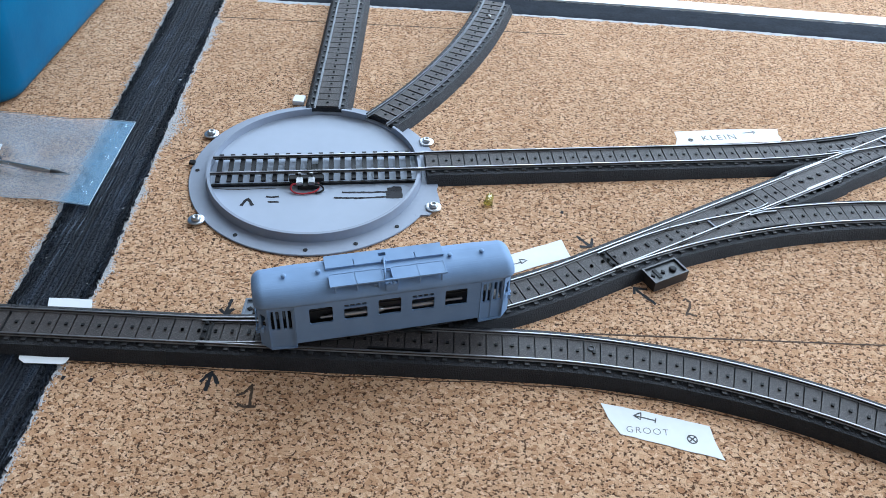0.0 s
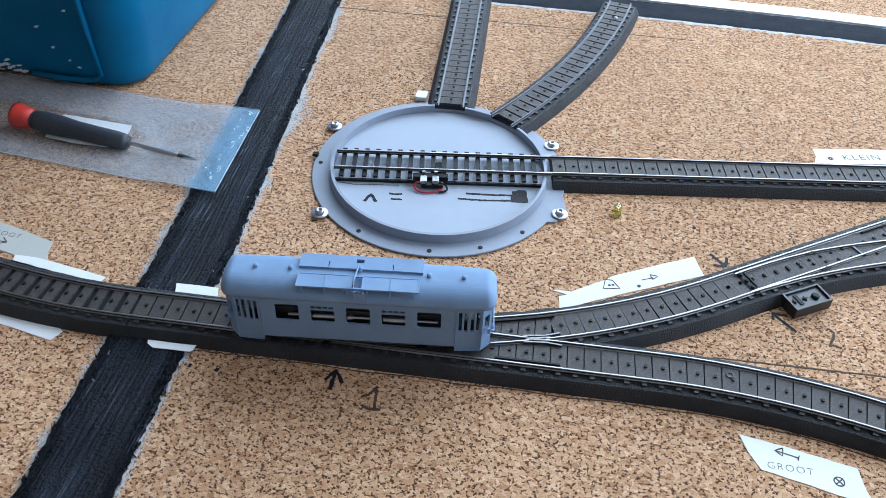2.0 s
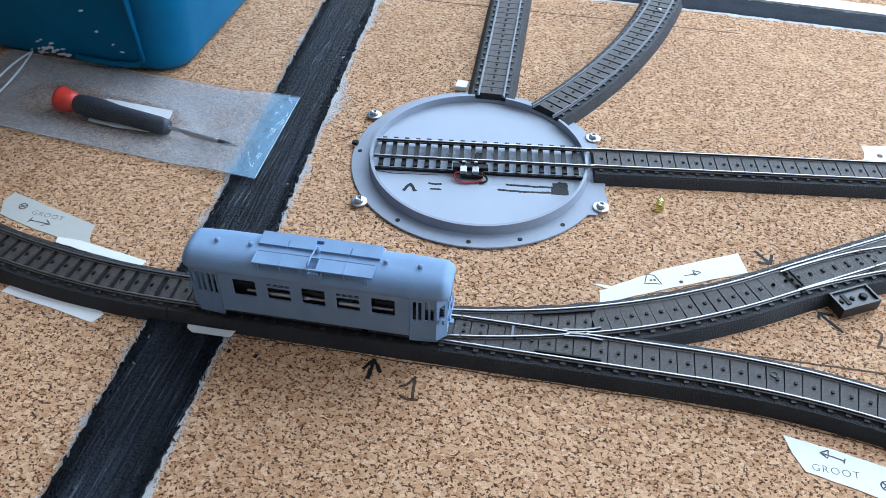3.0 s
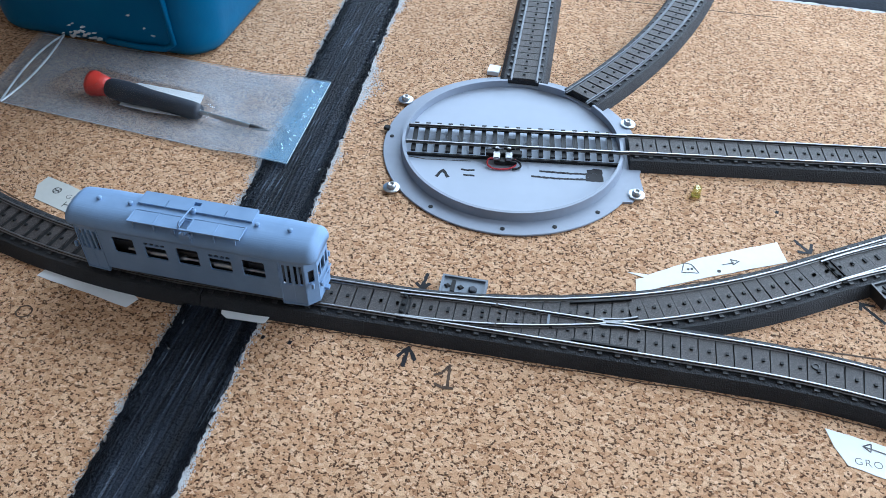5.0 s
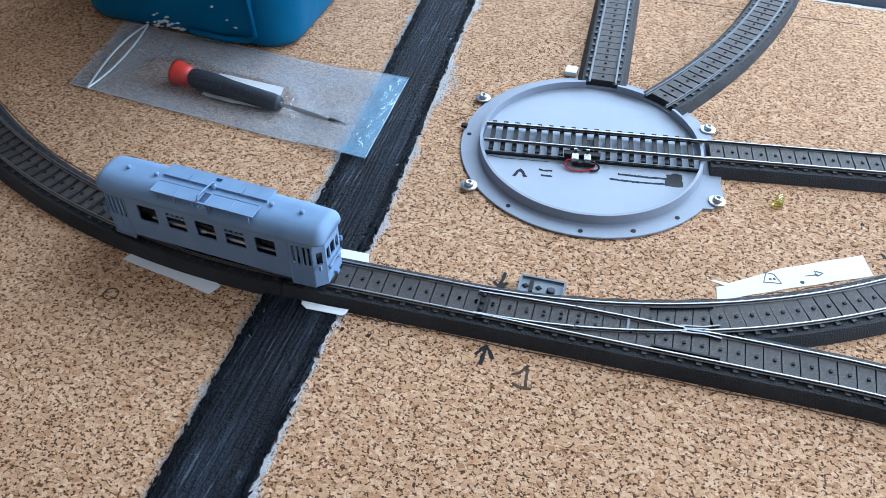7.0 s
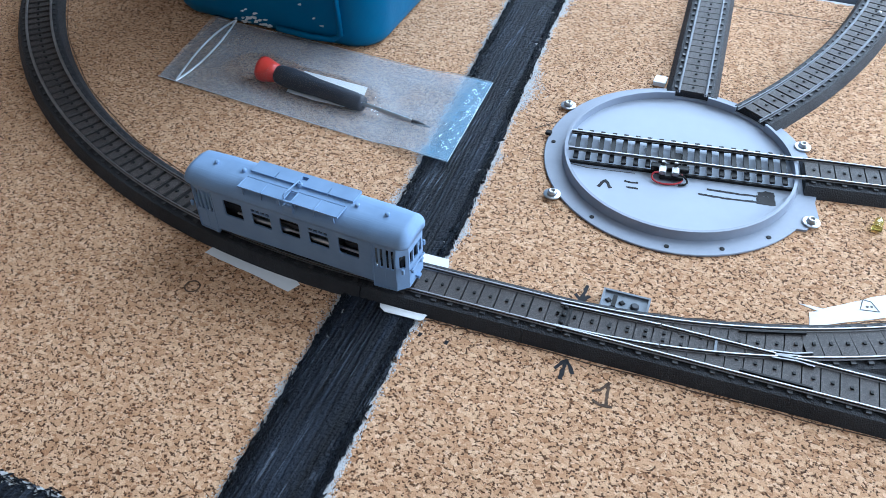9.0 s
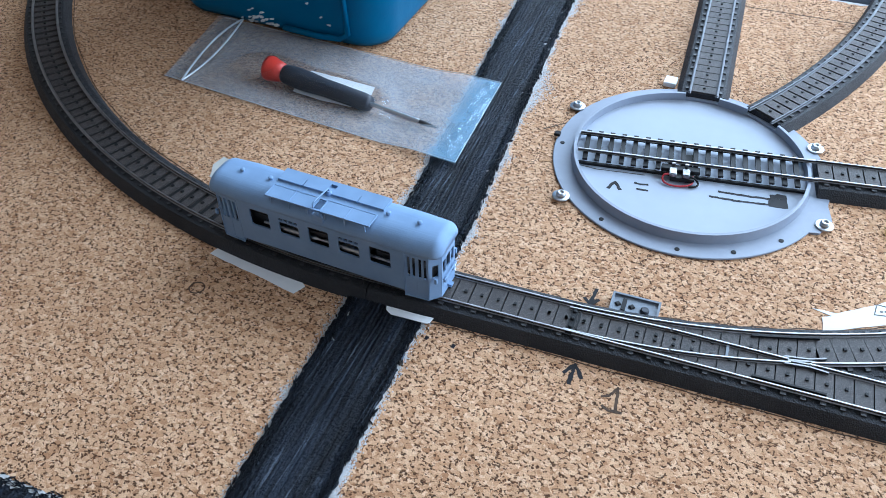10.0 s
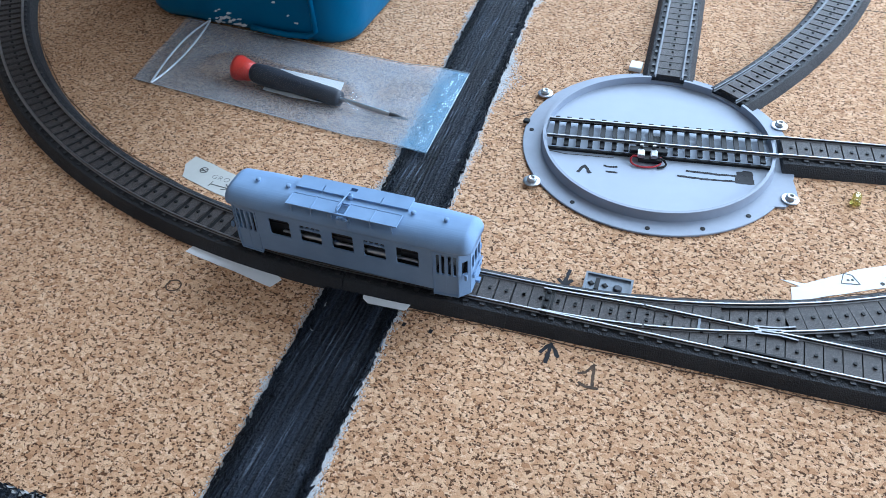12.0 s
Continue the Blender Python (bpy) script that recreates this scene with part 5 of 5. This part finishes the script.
def blue_box():
    t = thing("storage_box", (-0.41, 0.6, 0), "blue plastic storage box with paint smudges", "box")
    x0, x1, y0, y1, r = -0.498, -0.3205, 0.4685, 0.72, 0.026

    def outline(grow, n=8):
        pts = []
        for cx, cy, a0 in ((x1 - r, y0 + r, -90), (x1 - r, y1 - r, 0), (x0 + r, y1 - r, 90), (x0 + r, y0 + r, 180)):
            for i in range(n + 1):
                a = radians(a0 + 90 * i / n)
                pts.append((cx + (r + grow) * math.cos(a), cy + (r + grow) * math.sin(a)))
        return pts

    bm = bmesh.new()
    loops = []
    for grow, z in ((-0.010, 0.0004), (-0.004, 0.0016), (-0.0008, 0.006), (0.0, 0.012), (0.004, 0.110), (0.007, 0.220), (0.005, 0.220), (0.002, 0.110), (-0.002, 0.012), (-0.006, 0.005)):
        loops.append([bm.verts.new((x, y, z)) for x, y in outline(grow)])
    for a, b in zip(loops, loops[1:]):
        n = len(a)
        for i in range(n):
            bm.faces.new((a[i], a[(i + 1) % n], b[(i + 1) % n], b[i]))
    bm.faces.new(loops[0][::-1])
    bm.faces.new(loops[-1])
    shell = part("shell", bm, BLUE, t, smooth=True)
    # raised lip round the front panel
    bm = bmesh.new()
    pts = [(-0.400, 0.4672, 0.0065), (-0.372, 0.4664, 0.0062), (-0.354, 0.4672, 0.0075), (-0.3475, 0.468, 0.012), (-0.3475, 0.4655, 0.05), (-0.3482, 0.463, 0.10), (-0.3482, 0.4585, 0.218)]
    tube(bm, pts, 0.0022, 10)
    part("panel_lip", bm, BLUE, t, smooth=True)
    bm = bmesh.new()
    for q in (0, 1):
        ring_ = [bm.verts.new((x, y, 0.220)) for x, y in outline((0.004, 0.016)[q])]
        ring2 = [bm.verts.new((x, y, 0.224)) for x, y in outline((0.004, 0.016)[q])]
        if q == 0:
            inner = (ring_, ring2)
    n = len(ring_)
    for i in range(n):
        j = (i + 1) % n
        bm.faces.new((inner[1][i], ring2[i], ring2[j], inner[1][j]))
        bm.faces.new((ring_[i], inner[0][i], inner[0][j], ring_[j]))
        bm.faces.new((ring_[i], ring_[j], ring2[j], ring2[i]))
        bm.faces.new((inner[0][j], inner[0][i], inner[1][i], inner[1][j]))
    part("top_rim", bm, BLUE, t)
    # dried paint on the outside
    rnd = random.Random(4)
    spots = [(-0.378, 0.030, 2.0), (-0.385, 0.045, 1.6), (-0.362, 0.016, 2.4), (-0.368, 0.021, 2.0), (-0.45, 0.05, 1.6), (-0.36, 0.06, 1.8)]
    spots += [(rnd.gauss(-0.421, 0.008), abs(rnd.gauss(0.009, 0.004)), rnd.uniform(1.2, 4.0)) for _ in range(22)]
    for i, (x, z, s) in enumerate(spots):
        bm = bmesh.new()
        yy = 0.4685 - max(0, (z - 0.012)) * 0.065 + (0.004 * max(0, (0.012 - z) / 0.012) ** 2)
        pts = []
        for k in range(11):
            a = 2 * math.pi * k / 11
            rr = s * MM * rnd.uniform(0.25, 0.75)
            pts.append((x + rr * math.cos(a) * 1.3 + rr * math.sin(a) * 0.5, z + rr * math.sin(a) * 0.6))
        f = [bm.verts.new((px, yy - 0.0009, pz)) for px, pz in pts]
        g = [bm.verts.new((px, yy + 0.0009, pz)) for px, pz in pts]
        bm.faces.new(f)
        for k in range(11):
            bm.faces.new((f[k], g[k], g[(k + 1) % 11], f[(k + 1) % 11]))
        part("paint_smudge", bm, WHITE, shell, "white dried paint smudge")


blue_box()


# ---- what moves ----
def motions():
    rows = [
        (0.0, -32.9, 300.4, 18.5), (0.5, -51.7, 295.1, 16.0), (1.0, -70.3, 290.3, 13.7), (1.5, -89.3, 286.3, 11.1), (2.0, -107.5, 283.4, 8.4),
        (2.5, -127.1, 280.7, 5.9), (3.0, -146.9, 278.4, 4.2), (5.0, -227.4, 274.6, 1.9), (5.5, -246.4, 274.4, 0.3), (6.0, -259.0, 274.4, -0.9),
        (6.5, -263.0, 274.7, -1.5), (7.0, -264.0, 274.8, -1.7), (7.2, -264.1, 274.8, -1.7), (9.0, -263.3, 274.7, -1.5), (9.5, -256.7, 274.5, -1.1), (10.0, -250.1, 274.4, -0.5),
        (10.5, -243.4, 274.2, 0.1), (11.0, -236.6, 274.2, 0.8), (11.5, -229.7, 274.3, 1.5), (12.0, -223.3, 274.6, 2.0)]
    walk(TRAM, [(t, pose(x * MM, y * MM, 0.00955, 0, 0, yaw)) for t, x, y, yaw in rows])


motions()
